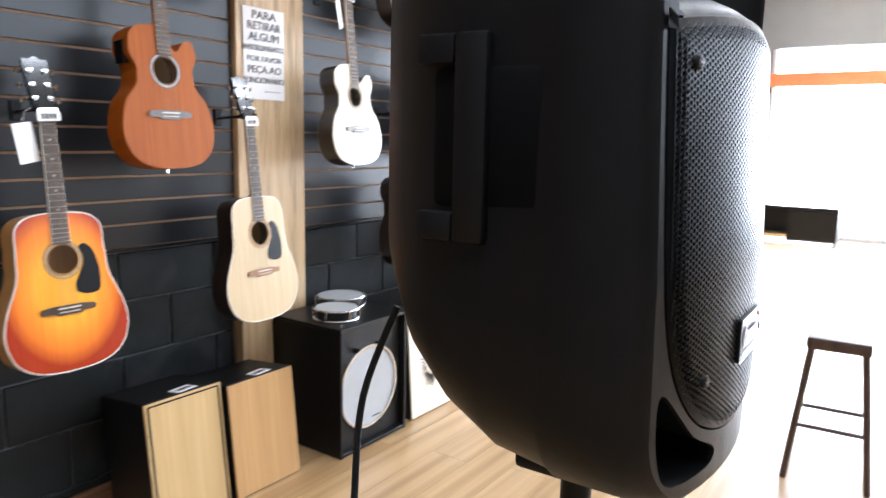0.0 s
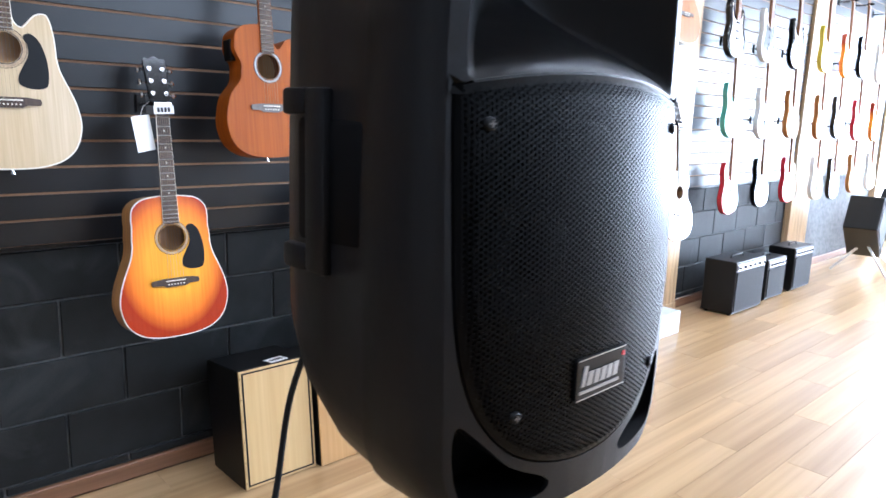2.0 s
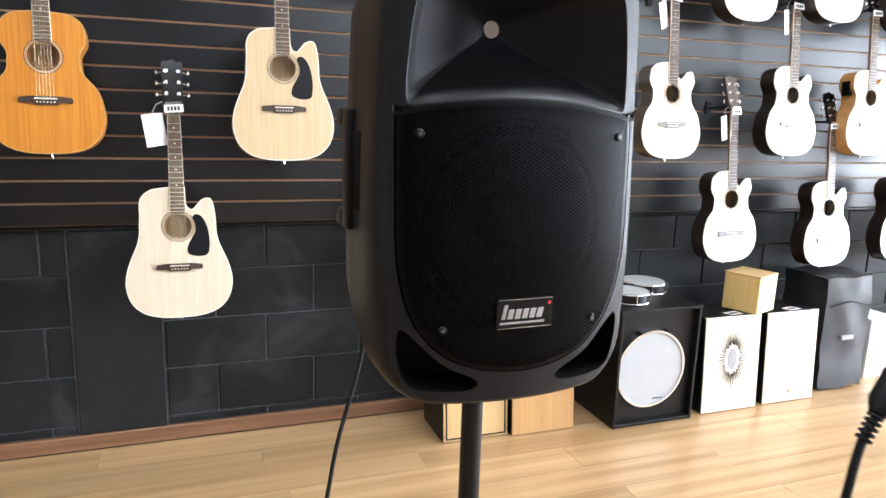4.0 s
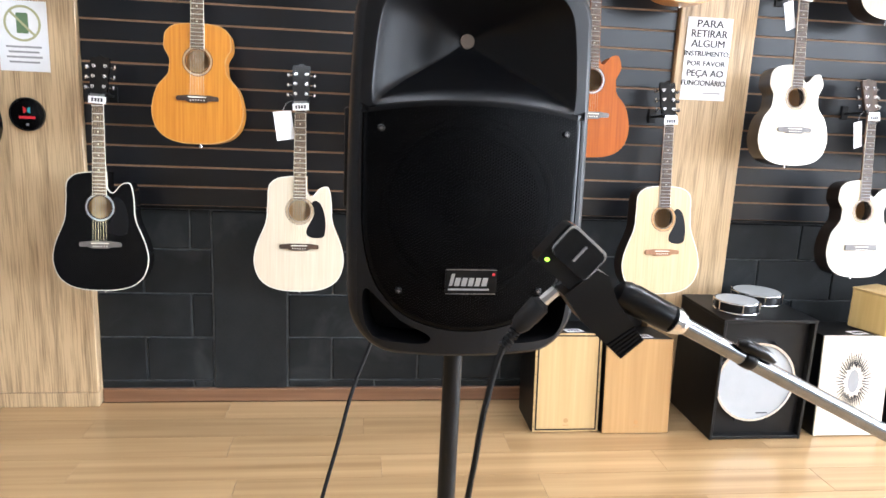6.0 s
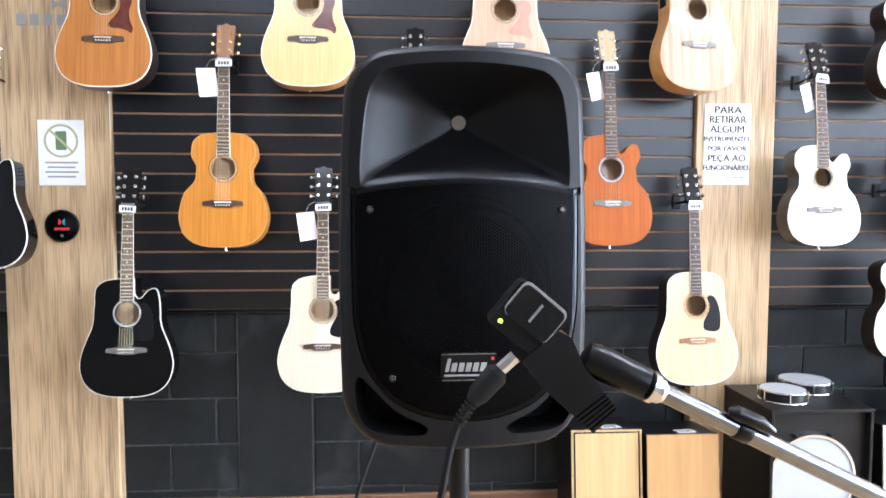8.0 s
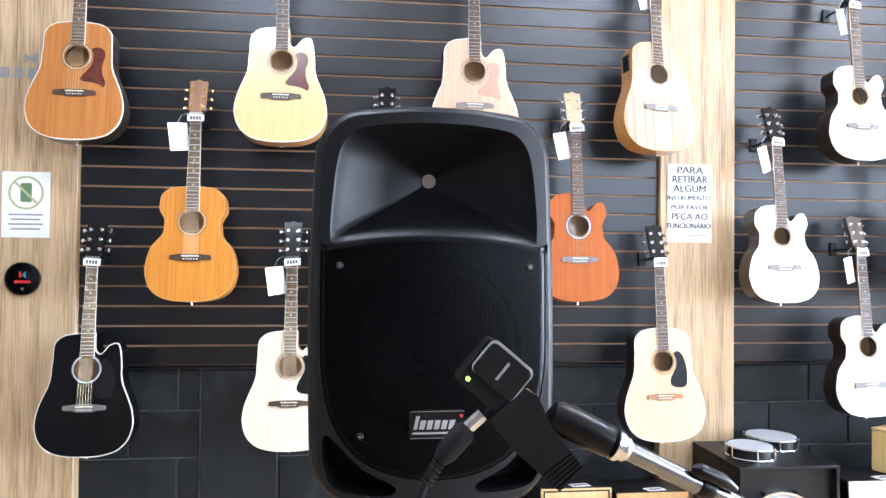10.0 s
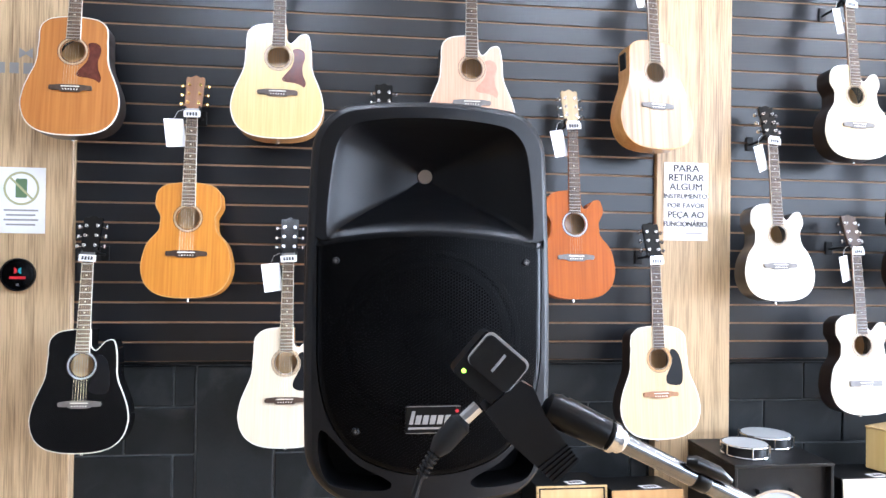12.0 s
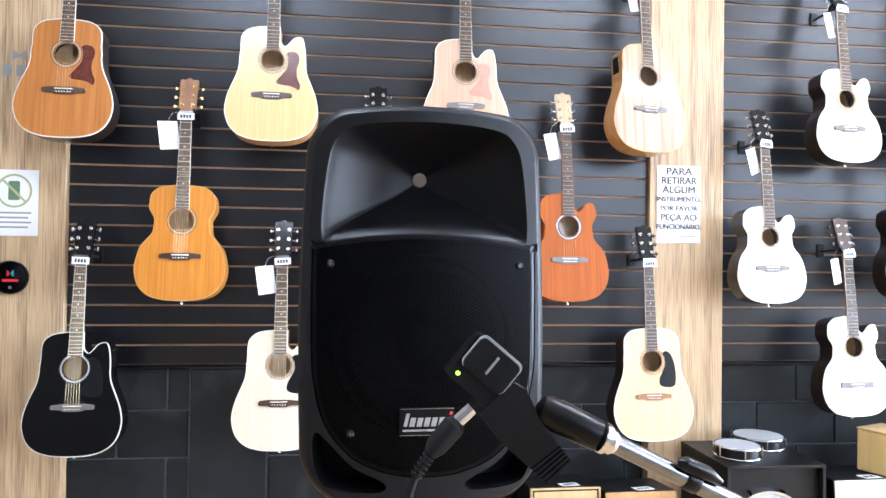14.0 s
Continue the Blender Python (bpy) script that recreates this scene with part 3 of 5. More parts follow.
    box("nut", (-0.0218, -0.0105, nut - 0.001), (0.0218, 0.0, nut + 0.004), IVORY, g)
    for i in range(6):
        sx, k = (-1 if i < 3 else 1), i % 3
        hz = 0.048 + 0.046 * k
        v, f = tube_data([(sx * 0.024, -0.014, hz), (sx * 0.024, -0.003, hz), (sx * 0.024, -0.0028, hz), (sx * 0.024, 0.0, hz)], [0.0042, 0.0042, 0.0075, 0.0078], 10)
        for pts, rr in (([(sx * 0.03, 0.016, hz), (sx * 0.052, 0.016, hz)], 0.0028), ([(sx * 0.05, 0.016, hz), (sx * 0.058, 0.016, hz), (sx * 0.064, 0.016, hz)], [0.0065, 0.0115, 0.008])):
            v2, f2 = tube_data(pts, rr, 8)
            f += [tuple(q + len(v) for q in fc) for fc in f2]
            v += v2
        obj("tuner", v, f, tuner, hd, "", True)
    for i in range(6):
        x0, x1 = -0.0285 + 0.0114 * i, -0.018 + 0.0072 * i
        tube("string", [(x0, -0.0128, zs), (x1, -0.0112, nut + 0.002)], 0.00045, M_STRING, g, n=4)
    v, f = tube_data([(0, 0.05, zb + 0.003), (0, 0.05, zb - 0.006), (0, 0.05, zb - 0.007), (0, 0.05, zb - 0.014)], [0.004, 0.004, 0.007, 0.007], 10)
    obj("strap_pin", v, f, M_CHROME, g, "", True)
    if pickup:
        box("preamp_panel", (-up - 0.004, 0.025, zt - 0.14), (-up + 0.02, 0.075, zt - 0.06), M_BLACK, g, bevel=0.003)
    # wall arm, price card and paper tag
    top_pt = m @ Vector((0, 0.02, nut + 0.012))
    hang = thing("guitar_hanger", pose(top_pt.x, 0, top_pt.z), "black steel hanger arm with rubber yoke fixed in the slat wall", "hanger", "guitar hangers")
    oy = top_pt.y
    box("backplate", (-0.02, -0.042, -0.035), (0.02, -0.031, 0.035), M_STEELBLK, hang, bevel=0.003)
    tube("arm", [(0, -0.04, -0.005), (0, oy * 0.6, 0.0), (0, oy + 0.03, 0.004)], 0.006, M_STEELBLK, hang, n=8)
    tube("yoke", [(-0.033, oy - 0.03, 0.012), (-0.031, oy, 0.002), (-0.02, oy + 0.028, 0), (0.02, oy + 0.028, 0), (0.031, oy, 0.002), (0.033, oy - 0.03, 0.012)], 0.007, M_RUBBER, hang, n=8)
    if tag:
        cm = m @ pose(0.002, -0.018, nut - 0.012, 0, random.uniform(-4, 4), random.uniform(-6, 6))
        card = thing("price_card", cm, "small white price card with black figures", "price tag", "price cards")
        box("card", (-0.036, 0, -0.015), (0.036, 0.0012, 0.015), M_PAPER, card)
        for k in range(4):
            box("print", (-0.024 + 0.0125 * k, -0.0006, -0.008), (-0.015 + 0.0125 * k, 0.0, 0.008), M_INK, card)
        box("clip", (-0.03, 0.0014, 0.004), (0.03, 0.004, 0.026), M_CHROME, card)
    if tag > 1:
        s = -1
        tm = m @ pose(s * 0.072, -0.004, nut - 0.075, 0, 18 * s + random.uniform(-12, 12), 25)
        tg = thing("paper_tag", tm, "white paper hang tag on a thread", "tag", "paper hang tags")
        box("paper", (-0.045, 0, -0.085), (0.04, 0.0014, 0.042), M_PAPER, tg)
        tube("thread", [(0.0, 0.0, 0.044), (0.02, -0.002, 0.075), (0.05, -0.004, 0.085)], 0.0008, M_PAPER, tg, n=4)
    return g


T = "on the slat wall"
guitar(0.079, 2.412, "dread", False, BROWN, DARKSIDE, "brown mahogany acoustic guitar " + T, guard=REDGUARD)
guitar(0.954, 2.426, "dread", True, YELLOW, HONEY, "yellow spruce cutaway acoustic guitar with tortoise pickguard " + T, guard=REDGUARD)
guitar(1.831, 2.413, "dread", True, PINK, HONEY, "rose-tinted cutaway acoustic guitar " + T, guard=PINKGUARD, bridge=SILVERBR, pickup=True)
guitar(2.72, 2.432, "dread", False, ZEBRA, HONEY, "striped rosewood acoustic guitar with honey sides", guard=None, bridge=SILVERBR, tag=2, pickup=True, bind=HONEY, yaw=12)
guitar(3.756, 2.364, "mini", True, SPRUCE, DARKSIDE, "natural spruce cutaway acoustic guitar with dark sides " + T, guard=None, bridge=SILVERBR, yaw=5, tag=2)
guitar(4.345, 2.40, "mini", True, PINK, DARKSIDE, "pink-tinted cutaway acoustic guitar " + T, guard=None, yaw=4)
guitar(4.93, 2.41, "om", False, REDTOP, DARKSIDE, "red lacquered acoustic guitar " + T, guard=None, yaw=3)
guitar(5.5, 2.43, "om", False, BROWN, DARKSIDE, "dark brown acoustic guitar " + T, guard=None)
guitar(-0.47, 1.62, "dread", True, BLACKTOP, BLACKTOP, "black lacquered cutaway acoustic guitar " + T, guard=None, head="black")
guitar(0.573, 1.696, "om", False, ORANGE, ORANGE, "amber orange acoustic guitar with dark bridge " + T, guard=None, bind=HONEY, head="brown", tuner=M_GOLD, tag=2)
guitar(1.43, 1.697, "dread", True, SPRUCE, HONEY, "natural spruce cutaway acoustic guitar with black pickguard " + T)
guitar(2.331, 1.701, "om", True, REDWOOD, REDWOOD, "red mahogany cutaway acoustic guitar " + T, guard=None, bridge=SILVERBR, bind=REDWOOD, head="light", tag=2, rosette=GREYBIND, pickup=True, yaw=3)
guitar(3.35, 1.667, "mini", True, CREAM, DARKSIDE, "pale spruce cutaway acoustic guitar with dark sides " + T, guard=None, bridge=SILVERBR, head="black", tag=2, yaw=4)
guitar(4.134, 1.688, "mini", True, CREAM, DARKSIDE, "pale spruce cutaway acoustic guitar with dark sides " + T, guard=None, bridge=SILVERBR, yaw=4, tag=2)
guitar(4.711, 1.695, "mini", True, SPRUCE, HONEY, "natural cutaway guitar with honey sides " + T, guard=None, yaw=3, pickup=True)
guitar(5.3, 1.67, "om", False, HONEY, DARKSIDE, "honey brown acoustic guitar " + T, guard=None)
guitar(0.139, 1.049, "dread", True, BLACKTOP, BLACKTOP, "black lacquered cutaway acoustic guitar with white binding " + T, guard=GUARD, bridge=SILVERBR, rosette=GREYBIND, head="black")
guitar(1.006, 1.056, "dread", True, CREAM, HONEY, "natural spruce cutaway acoustic guitar with black pickguard " + T, tag=2)
guitar(1.925, 1.057, "dread", False, BURST, HONEY, "sunburst acoustic guitar with black pickguard " + T, tag=2)
guitar(2.75, 1.064, "dread", False, SPRUCE, DARKSIDE, "natural spruce acoustic guitar with black pickguard before an oak pilaster", yaw=4, rosette=HONEY, bridge=NECKWOOD)
guitar(3.8, 1.128, "nylon", True, CREAM, DARKSIDE, "pale cutaway classical guitar with dark sides " + T, guard=None, bridge=SILVERBR, head="dark", tag=2, yaw=4)
guitar(4.514, 1.069, "nylon", True, CREAM, DARKSIDE, "pale cutaway classical guitar with dark sides " + T, guard=None, bridge=SILVERBR, yaw=4)
guitar(5.114, 1.087, "om", True, BLUETOP, DARKSIDE, "blue stained cutaway acoustic guitar " + T, guard=None, yaw=4)
guitar(5.68, 1.04, "om", False, SPRUCE, HONEY, "natural acoustic guitar with honey sides before a pilaster", guard=None)


def electric(x, z, finish, label):
    """A solid-body electric guitar hung by its head, with a bolted neck."""
    m = pose(x, -0.2, z) @ pose(0, 0, 0, -3)
    g = thing("electric_guitar", m, label, "guitar", "electric guitars on the wall")
    c = [(-0.02, -0.24), (-0.12, -0.2), (-0.155, -0.1), (-0.12, 0.02), (-0.135, 0.12), (-0.11, 0.2), (-0.07, 0.17), (-0.045, 0.09), (0.03, 0.085), (0.055, 0.12), (0.1, 0.14), (0.12, 0.08), (0.11, 0.0), (0.15, -0.1), (0.11, -0.21)]
    o = [(p.x, p.y) for p in spline([(a, b, 0) for a, b in c], 4, True)]
    if sum(o[i - 1][0] * o[i][1] - o[i][0] * o[i - 1][1] for i in range(len(o))) > 0:
        o = o[::-1]
    slab("body", o, (0, 0.006, 0.038, 0.044), (-0.006, 0, 0, -0.006), finish, g)
    plate("pickguard", grown(o, -0.035), -0.0025, -0.0005, IVORY if finish not in (WHITETOP,) else GUARD, g)
    for zz in (-0.09, -0.035, 0.03):
        box("pickup", (-0.035, -0.008, zz - 0.008), (0.035, -0.0026, zz + 0.008), M_BLACK, g, bevel=0.002)
    box("bridge", (-0.03, -0.012, -0.14), (0.03, -0.0026, -0.115), M_CHROME, g, bevel=0.002)
    obj("neck", [(-0.028, -0.012, 0.05), (0.028, -0.012, 0.05), (0.021, -0.012, 0.52), (-0.021, -0.012, 0.52), (-0.024, 0.014, 0.05), (0.024, 0.014, 0.05), (0.017, 0.01, 0.52), (-0.017, 0.01, 0.52)],
        [(0, 1, 2, 3), (4, 5, 6, 7), (0, 1, 5, 4), (1, 2, 6, 5), (2, 3, 7, 6), (3, 0, 4, 7)], NECKWOOD, g)
    ho = spline([(-0.021, 0.52, 0), (-0.035, 0.55, 0), (-0.04, 0.66, 0), (-0.01, 0.7, 0), (0.03, 0.66, 0), (0.022, 0.56, 0), (0.021, 0.52, 0)], 3)
    hd = plate("headstock", [(p.x, p.y) for p in ho], -0.004, 0.01, NECKWOOD, g)
    for k in range(6):
        tube("tuner", [(-0.034, 0.003, 0.56 + 0.018 * k), (-0.055, 0.003, 0.56 + 0.018 * k)], [0.003, 0.006], M_CHROME, hd, n=6)
    for i in range(6):
        tube("string", [(-0.025 + 0.01 * i, -0.014, -0.12), (-0.017 + 0.0068 * i, -0.0135, 0.52)], 0.0006, M_SATIN, g, n=4)
    hang = thing("guitar_hanger", pose(x, 0, z + 0.535), "black steel hanger arm with rubber yoke fixed in the slat wall", "hanger", "guitar hangers")
    box("backplate", (-0.02, -0.042, -0.035), (0.02, -0.031, 0.035), M_STEELBLK, hang, bevel=0.003)
    tube("arm", [(0, -0.04, 0), (0, -0.14, 0)], 0.006, M_STEELBLK, hang, n=8)
    tube("yoke", [(-0.033, -0.21, 0.008), (-0.028, -0.16, 0), (0.028, -0.16, 0), (0.033, -0.21, 0.008)], 0.007, M_RUBBER, hang, n=8)
    return g


FIN = ((REDTOP, "red"), (WHITETOP, "white"), (BLACKTOP, "black"), (BURST, "sunburst"), (GREENTOP, "teal"), (SUNTOP, "yellow"), (BROWN, "brown"))
for r, (z, order) in enumerate(((2.3, (2, 1, 2, 5, 3, 2, 1)), (1.67, (4, 1, 6, 6, 2, 0, 3)), (1.05, (0, 2, 0, 1, 2, 6, 1)))):
    for k in range(7):
        f, word = FIN[order[k]]
        xx = 6.5 + 0.62 * k + 0.1 * r
        if any(a - 0.1 < xx < b + 0.1 for a, b in POSTS):
            xx += 0.12
        electric(xx, z + random.uniform(-0.03, 0.03), f, f"{word} solid-body electric guitar hanging on the slat wall")

# ---- loudspeaker on its stand ----
SPX, SPY, SPZ = 1.441, -2.472, 1.182
SH, SW = 0.572, 0.185


def cab_outline(hw, z0, z1, rt, rb, barrel=0.05):
    out = []
    for cx, cz, r, a0 in ((hw - rt, z1 - rt, rt, 0), (-hw + rt, z1 - rt, rt, 90), (-hw + rb, z0 + rb, rb, 180), (hw - rb, z0 + rb, rb, 270)):
        for k in range(9):
            a = radians(a0 + 90 * k / 8)
            out.append((cx + r * math.cos(a), cz + r * math.sin(a)))
    full = []
    n = len(out)
    for i in range(n):
        a, b = Vector(out[i]), Vector(out[(i + 1) % n])
        full.append((a.x, a.y))
        if (b - a).length > 0.05:
            for k in range(1, 8):
                q = a.lerp(b, k / 8)
                full.append((q.x, q.y))
    zc, h = SH * 0.44, SH * 0.5
    res = []
    for x, z in full:
        s = 1 - barrel * ((z - zc) / h) ** 2
        crown = 0.012 * (1 - (x / hw) ** 2) * (1 if z > zc else -0.6)
        res.append((x * s, z + crown * abs(z - zc) / h))
    return res


def loudspeaker():
    s = thing("loudspeaker", pose(SPX, SPY, SPZ, 0, 0, 1.2), "black plastic loudspeaker with perforated steel grille on a pole stand", "loudspeaker")
    prof = [(0.0, SW - 0.013, 0.017, SH - 0.011, 0.05, 0.06), (0.004, SW - 0.007, 0.012, SH - 0.005, 0.055, 0.066), (0.016, SW - 0.002, 0.008, SH - 0.001, 0.058, 0.07), (0.03, SW, 0.007, SH, 0.058, 0.07), (0.1, SW + 0.002, 0.007, SH - 0.001, 0.058, 0.075),
            (0.106, SW - 0.001, 0.009, SH - 0.004, 0.058, 0.078), (0.16, SW - 0.002, 0.012, SH - 0.008, 0.058, 0.09), (0.21, SW - 0.006, 0.032, SH - 0.015, 0.058, 0.105), (0.25, SW - 0.022, 0.06, SH - 0.03, 0.06, 0.105), (0.295, SW - 0.06, 0.115, SH - 0.07, 0.06, 0.09), (0.31, SW - 0.085, 0.145, SH - 0.09, 0.05, 0.06)]
    verts, faces = [], []
    for y, hw, z0, z1, rt, rb in prof:
        o = cab_outline(hw, z0, z1, rt, rb)
        n = len(o)
        verts += [(x, y, z) for x, z in o]
    for i in range(len(prof) - 1):
        for k in range(n):
            a, b = i * n + k, i * n + (k + 1) % n
            faces.append((a, b, b + n, a + n))
    faces.append(tuple((len(prof) - 1) * n + k for k in range(n)))
    obj("cabinet", verts, faces, M_CAB, s, "", True)
    front = cab_outline(*prof[0][1:])
    # horn mouth, grille recess, two ports
    lip = [(0.146 * k / 8, 0.392 - 0.0125 * (k / 8) ** 2) for k in range(-8, 9)]
    rim = spline([(0.1525, 0.386, 0), (0.1535, 0.41, 0), (0.1505, 0.45, 0), (0.145, 0.495, 0), (0.137, 0.525, 0), (0.118, 0.546, 0), (0.09, 0.553, 0), (0.045, 0.557, 0), (0.0, 0.558, 0)], 4)
    rim = [(p.x, p.y) for p in rim]
    mouth = lip + rim + [(-x, z) for x, z in rim[-2::-1]]
    gl = [(-0.157, 0.362), (-0.08, 0.374), (0.0, 0.378), (0.08, 0.374), (0.157, 0.362), (0.163, 0.352), (0.163, 0.25), (0.16, 0.17), (0.143, 0.105), (0.108, 0.06), (0.06, 0.037), (0.0, 0.029), (-0.06, 0.037), (-0.108, 0.06), (-0.143, 0.105), (-0.16, 0.17), (-0.163, 0.25), (-0.163, 0.352)]
    gl = [(p.x * 1.02, p.y) for p in spline([(a, b + 0.018, 0) for a, b in gl], 4, True)]
    port = [(-0.152, 0.095), (-0.157, 0.075), (-0.15, 0.04), (-0.13, 0.023), (-0.07, 0.02), (-0.055, 0.027), (-0.064, 0.036), (-0.1, 0.052), (-0.13, 0.078)]
    port = [(p.x * 1.03, p.y) for p in spline([(a, 0.026 + (b - 0.02) * 1.12, 0) for a, b in port], 3, True)]
    ports = [port, [(-x, z) for x, z in port][::-1]]
    plate("front_bezel", front, -0.0005, 0.0035, M_CAB, s, holes=[mouth, gl, *ports])
    # flared horn
    n = len(mouth)
    zc = 0.487
    levels = []
    for dep, f, fb in ((0.0, 1.0, 1.0), (0.0015, 0.992, 0.965), (0.005, 0.978, 0.92), (0.012, 0.955, 0.865), (0.03, 0.87, 0.77), (0.055, 0.73, 0.64), (0.082, 0.55, 0.49), (0.106, 0.35, 0.33), (0.118, 0.2, 0.2)):
        # the floor of the horn rises from a broad rounded lip towards the throat
        levels.append((dep, [(x * f, zc + (z - zc) * (fb if z < 0.395 else f)) for x, z in mouth]))
    levels.append((0.125, [(0.013 * math.cos(math.atan2(z - zc, x)), zc + 0.013 * math.sin(math.atan2(z - zc, x))) for x, z in mouth]))
    hv, hf = [], []
    for dep, lv in levels:
        hv += [(x, dep, z) for x, z in lv]
    for i in range(len(levels) - 1):
        for k in range(n):
            a, b = i * n + k, i * n + (k + 1) % n
            hf.append((a, b, b + n, a + n))
    horn = obj("horn", hv, hf, M_CAB, s, "flared black horn", True)
    plate("driver_throat", circle(0.0115, 16, 0, zc), 0.123, 0.128, M_BRASS, horn, "metal driver throat")
    for p in ports:
        pv = [(x, 0.0, z) for x, z in p] + [(x * 0.92, 0.06, z * 0.9 + 0.006) for x, z in p]
        k = len(p)
        obj("port", pv, [(i, (i + 1) % k, (i + 1) % k + k, i + k) for i in range(k)] + [tuple(range(k, 2 * k))], M_CABSHADE, s, "recessed bass port", True)
    # bowed grille of sheet steel, punched with close hexagonal holes, inside a plain folded rim
    gi = grown(gl, -0.002) if sum(gl[i - 1][0] * gl[i][1] - gl[i][0] * gl[i - 1][1] for i in range(len(gl))) < 0 else grown(gl, 0.002)
    pa = np.array(gi)
    pb = np.roll(pa, -1, axis=0)

    def inset(x, z):
        """Distance from the grille's edge, negative outside it."""
        q = np.array((x, z))
        t = np.clip(((q - pa) * (pb - pa)).sum(1) / ((pb - pa) ** 2).sum(1), 0, 1)
        d = np.sqrt(((pa + (pb - pa) * t[:, None] - q) ** 2).sum(1)).min()
        cross = ((pa[:, 1] > z) != (pb[:, 1] > z)) & (x < (pb[:, 0] - pa[:, 0]) * (z - pa[:, 1]) / (pb[:, 1] - pa[:, 1] + 1e-12) + pa[:, 0])
        return d if cross.sum() % 2 else -d

    def sheet(d):
        return 0.003 - 0.009 * min(1.0, max(0.0, d) / 0.017 + 0.1) ** 0.5

    gv, gf = [], []
    pitch = 0.0048
    hexa = [(math.cos(radians(60 * k)), math.sin(radians(60 * k))) for k in range(6)]
    for r in range(85):
        for c in range(-41, 42):
            x, z = (r - 42) * pitch * 0.866, 0.21 + (c + 0.5 * (r % 2)) * pitch
            d = inset(x, z)
            if d < 0.004:
                continue
            y = sheet(d)
            k0 = len(gv)
            for rad, dy in ((0.5774 * pitch, 0.0), (0.365 * pitch, 0.0), (0.365 * pitch, 0.0012)):
                gv += [(x + rad * a, y + dy, z + rad * b) for a, b in hexa]
            for k in range(6):
                q = (k + 1) % 6
                gf += [(k0 + k, k0 + q, k0 + 6 + q, k0 + 6 + k), (k0 + 6 + k, k0 + 6 + q, k0 + 12 + q, k0 + 12 + k)]
    k0, n = len(gv), len(gi)
    inner = grown(gi, -0.0065) if inset(*grown(gi, -0.0065)[0]) > 0 else grown(gi, 0.0065)
    gv += [(x, 0.0035, z) for x, z in gi] + [(x * 0.997, sheet(0.001) - 0.0004, z) for x, z in gi] + [(x, sheet(0.0055) - 0.0004, z) for x, z in inner]
    for lv in (0, 1):
        for k in range(n):
            a, b = k0 + lv * n + k, k0 + lv * n + (k + 1) % n
            gf.append((a, b, b + n, a + n))
    gr = obj("grille", gv, gf, M_GRILLE, s, "bowed black steel grille punched with small holes")
    for x, z in ((-0.139, 0.351), (0.139, 0.351), (-0.108, 0.111), (0.108, 0.111)):
        v, f = tube_data([(x, 0.0, z), (x, -0.008, z), (x, -0.0095, z)], [0.0055, 0.0055, 0.004], 12)
        obj("screw", v, f, M_STEELBLK, gr, "", True)
        for a, b in ((0.0028, 0.0007), (0.0007, 0.0028)):
            box("mark", (x - a, -0.0101, z - b), (x + a, -0.0094, z + b), SILVERBR, gr)
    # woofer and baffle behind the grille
    plate("baffle", grown(gl, 0.006) if inset(*grown(gl, 0.006)[0]) < 0 else grown(gl, -0.006), 0.03, 0.036, M_CABSHADE, s, holes=[circle(0.128, 40, 0, 0.235)])
    wv, wf = [], []
    prof_w = ((0.138, 0.024), (0.134, 0.018), (0.128, 0.018), (0.123, 0.026), (0.117, 0.019), (0.109, 0.019), (0.103, 0.027), (0.07, 0.048), (0.038, 0.066), (0.036, 0.058), (0.026, 0.05), (0.012, 0.0465), (0.001, 0.046))
    for r, y in prof_w:
        wv += [(r * math.cos(2 * math.pi * k / 48), y, 0.235 + r * math.sin(2 * math.pi * k / 48)) for k in range(48)]
    for i in range(len(prof_w) - 1):
        for k in range(48):
            a, b = i * 48 + k, i * 48 + (k + 1) % 48
            wf.append((a, b, b + 48, a + 48))
    obj("woofer", wv, wf, M_CONE, s, "black paper cone with a rubber surround", True)
    # badge: silver mark drawn as slanted blocks over a bar, thin bright edge
    bd = plate("badge", round_rect(-0.0395, 0.0395, 0.109, 0.148, 0.003), -0.0095, -0.002, M_BLACK, s, "black badge with silver mark")
    x0 = -0.034
    for w, h in ((0.005, 0.0185), (0.0075, 0.0125), (0.0075, 0.0125), (0.0075, 0.0125), (0.0075, 0.0125), (0.008, 0.0125)):
        zb = 0.1225
        plate("mark", [(x0, zb), (x0 + w, zb), (x0 + w + 0.22 * h, zb + h), (x0 + 0.22 * h, zb + h)], -0.0106, -0.0096, M_MARK, bd)
        x0 += w + 0.0028
    plate("mark", [(-0.0355, 0.1155), (0.027, 0.1155), (0.0275, 0.1182), (-0.035, 0.1182)], -0.0106, -0.0096, M_MARK, bd)
    plate("mark", circle(0.0024, 10, 0.034, 0.1405), -0.0106, -0.0096, M_RED, bd, "small red dot")
    for z in (0.1098, 0.1472):
        box("mark", (-0.0385, -0.0102, z - 0.0004), (0.0385, -0.0094, z + 0.0004), M_SATIN, bd)
    # side handles over dark plates, which paint the shade of their pockets
    for sx in (-1, 1):
        hx = sx * (SW - 0.0015)
        lo, hi = sorted((hx - sx * 0.02, hx + sx * 0.0012))
        box("handle_pocket", (lo, 0.103, 0.238), (hi, 0.205, 0.352), M_CABSHADE, s, bevel=0.008, seg=2)
        lo, hi = sorted((hx - sx * 0.004, hx + sx * 0.0085))
        hb = box_bm((lo, 0.15, 0.212), (hi, 0.18, 0.376), 0.004, 2)
        for z0, z1 in ((0.352, 0.376), (0.212, 0.236)):
            arm = box_bm((lo, 0.18, z0), (hi, 0.216, z1), 0.004, 2)
            me = bpy.data.meshes.new("arm")
            arm.to_mesh(me)
            arm.free()
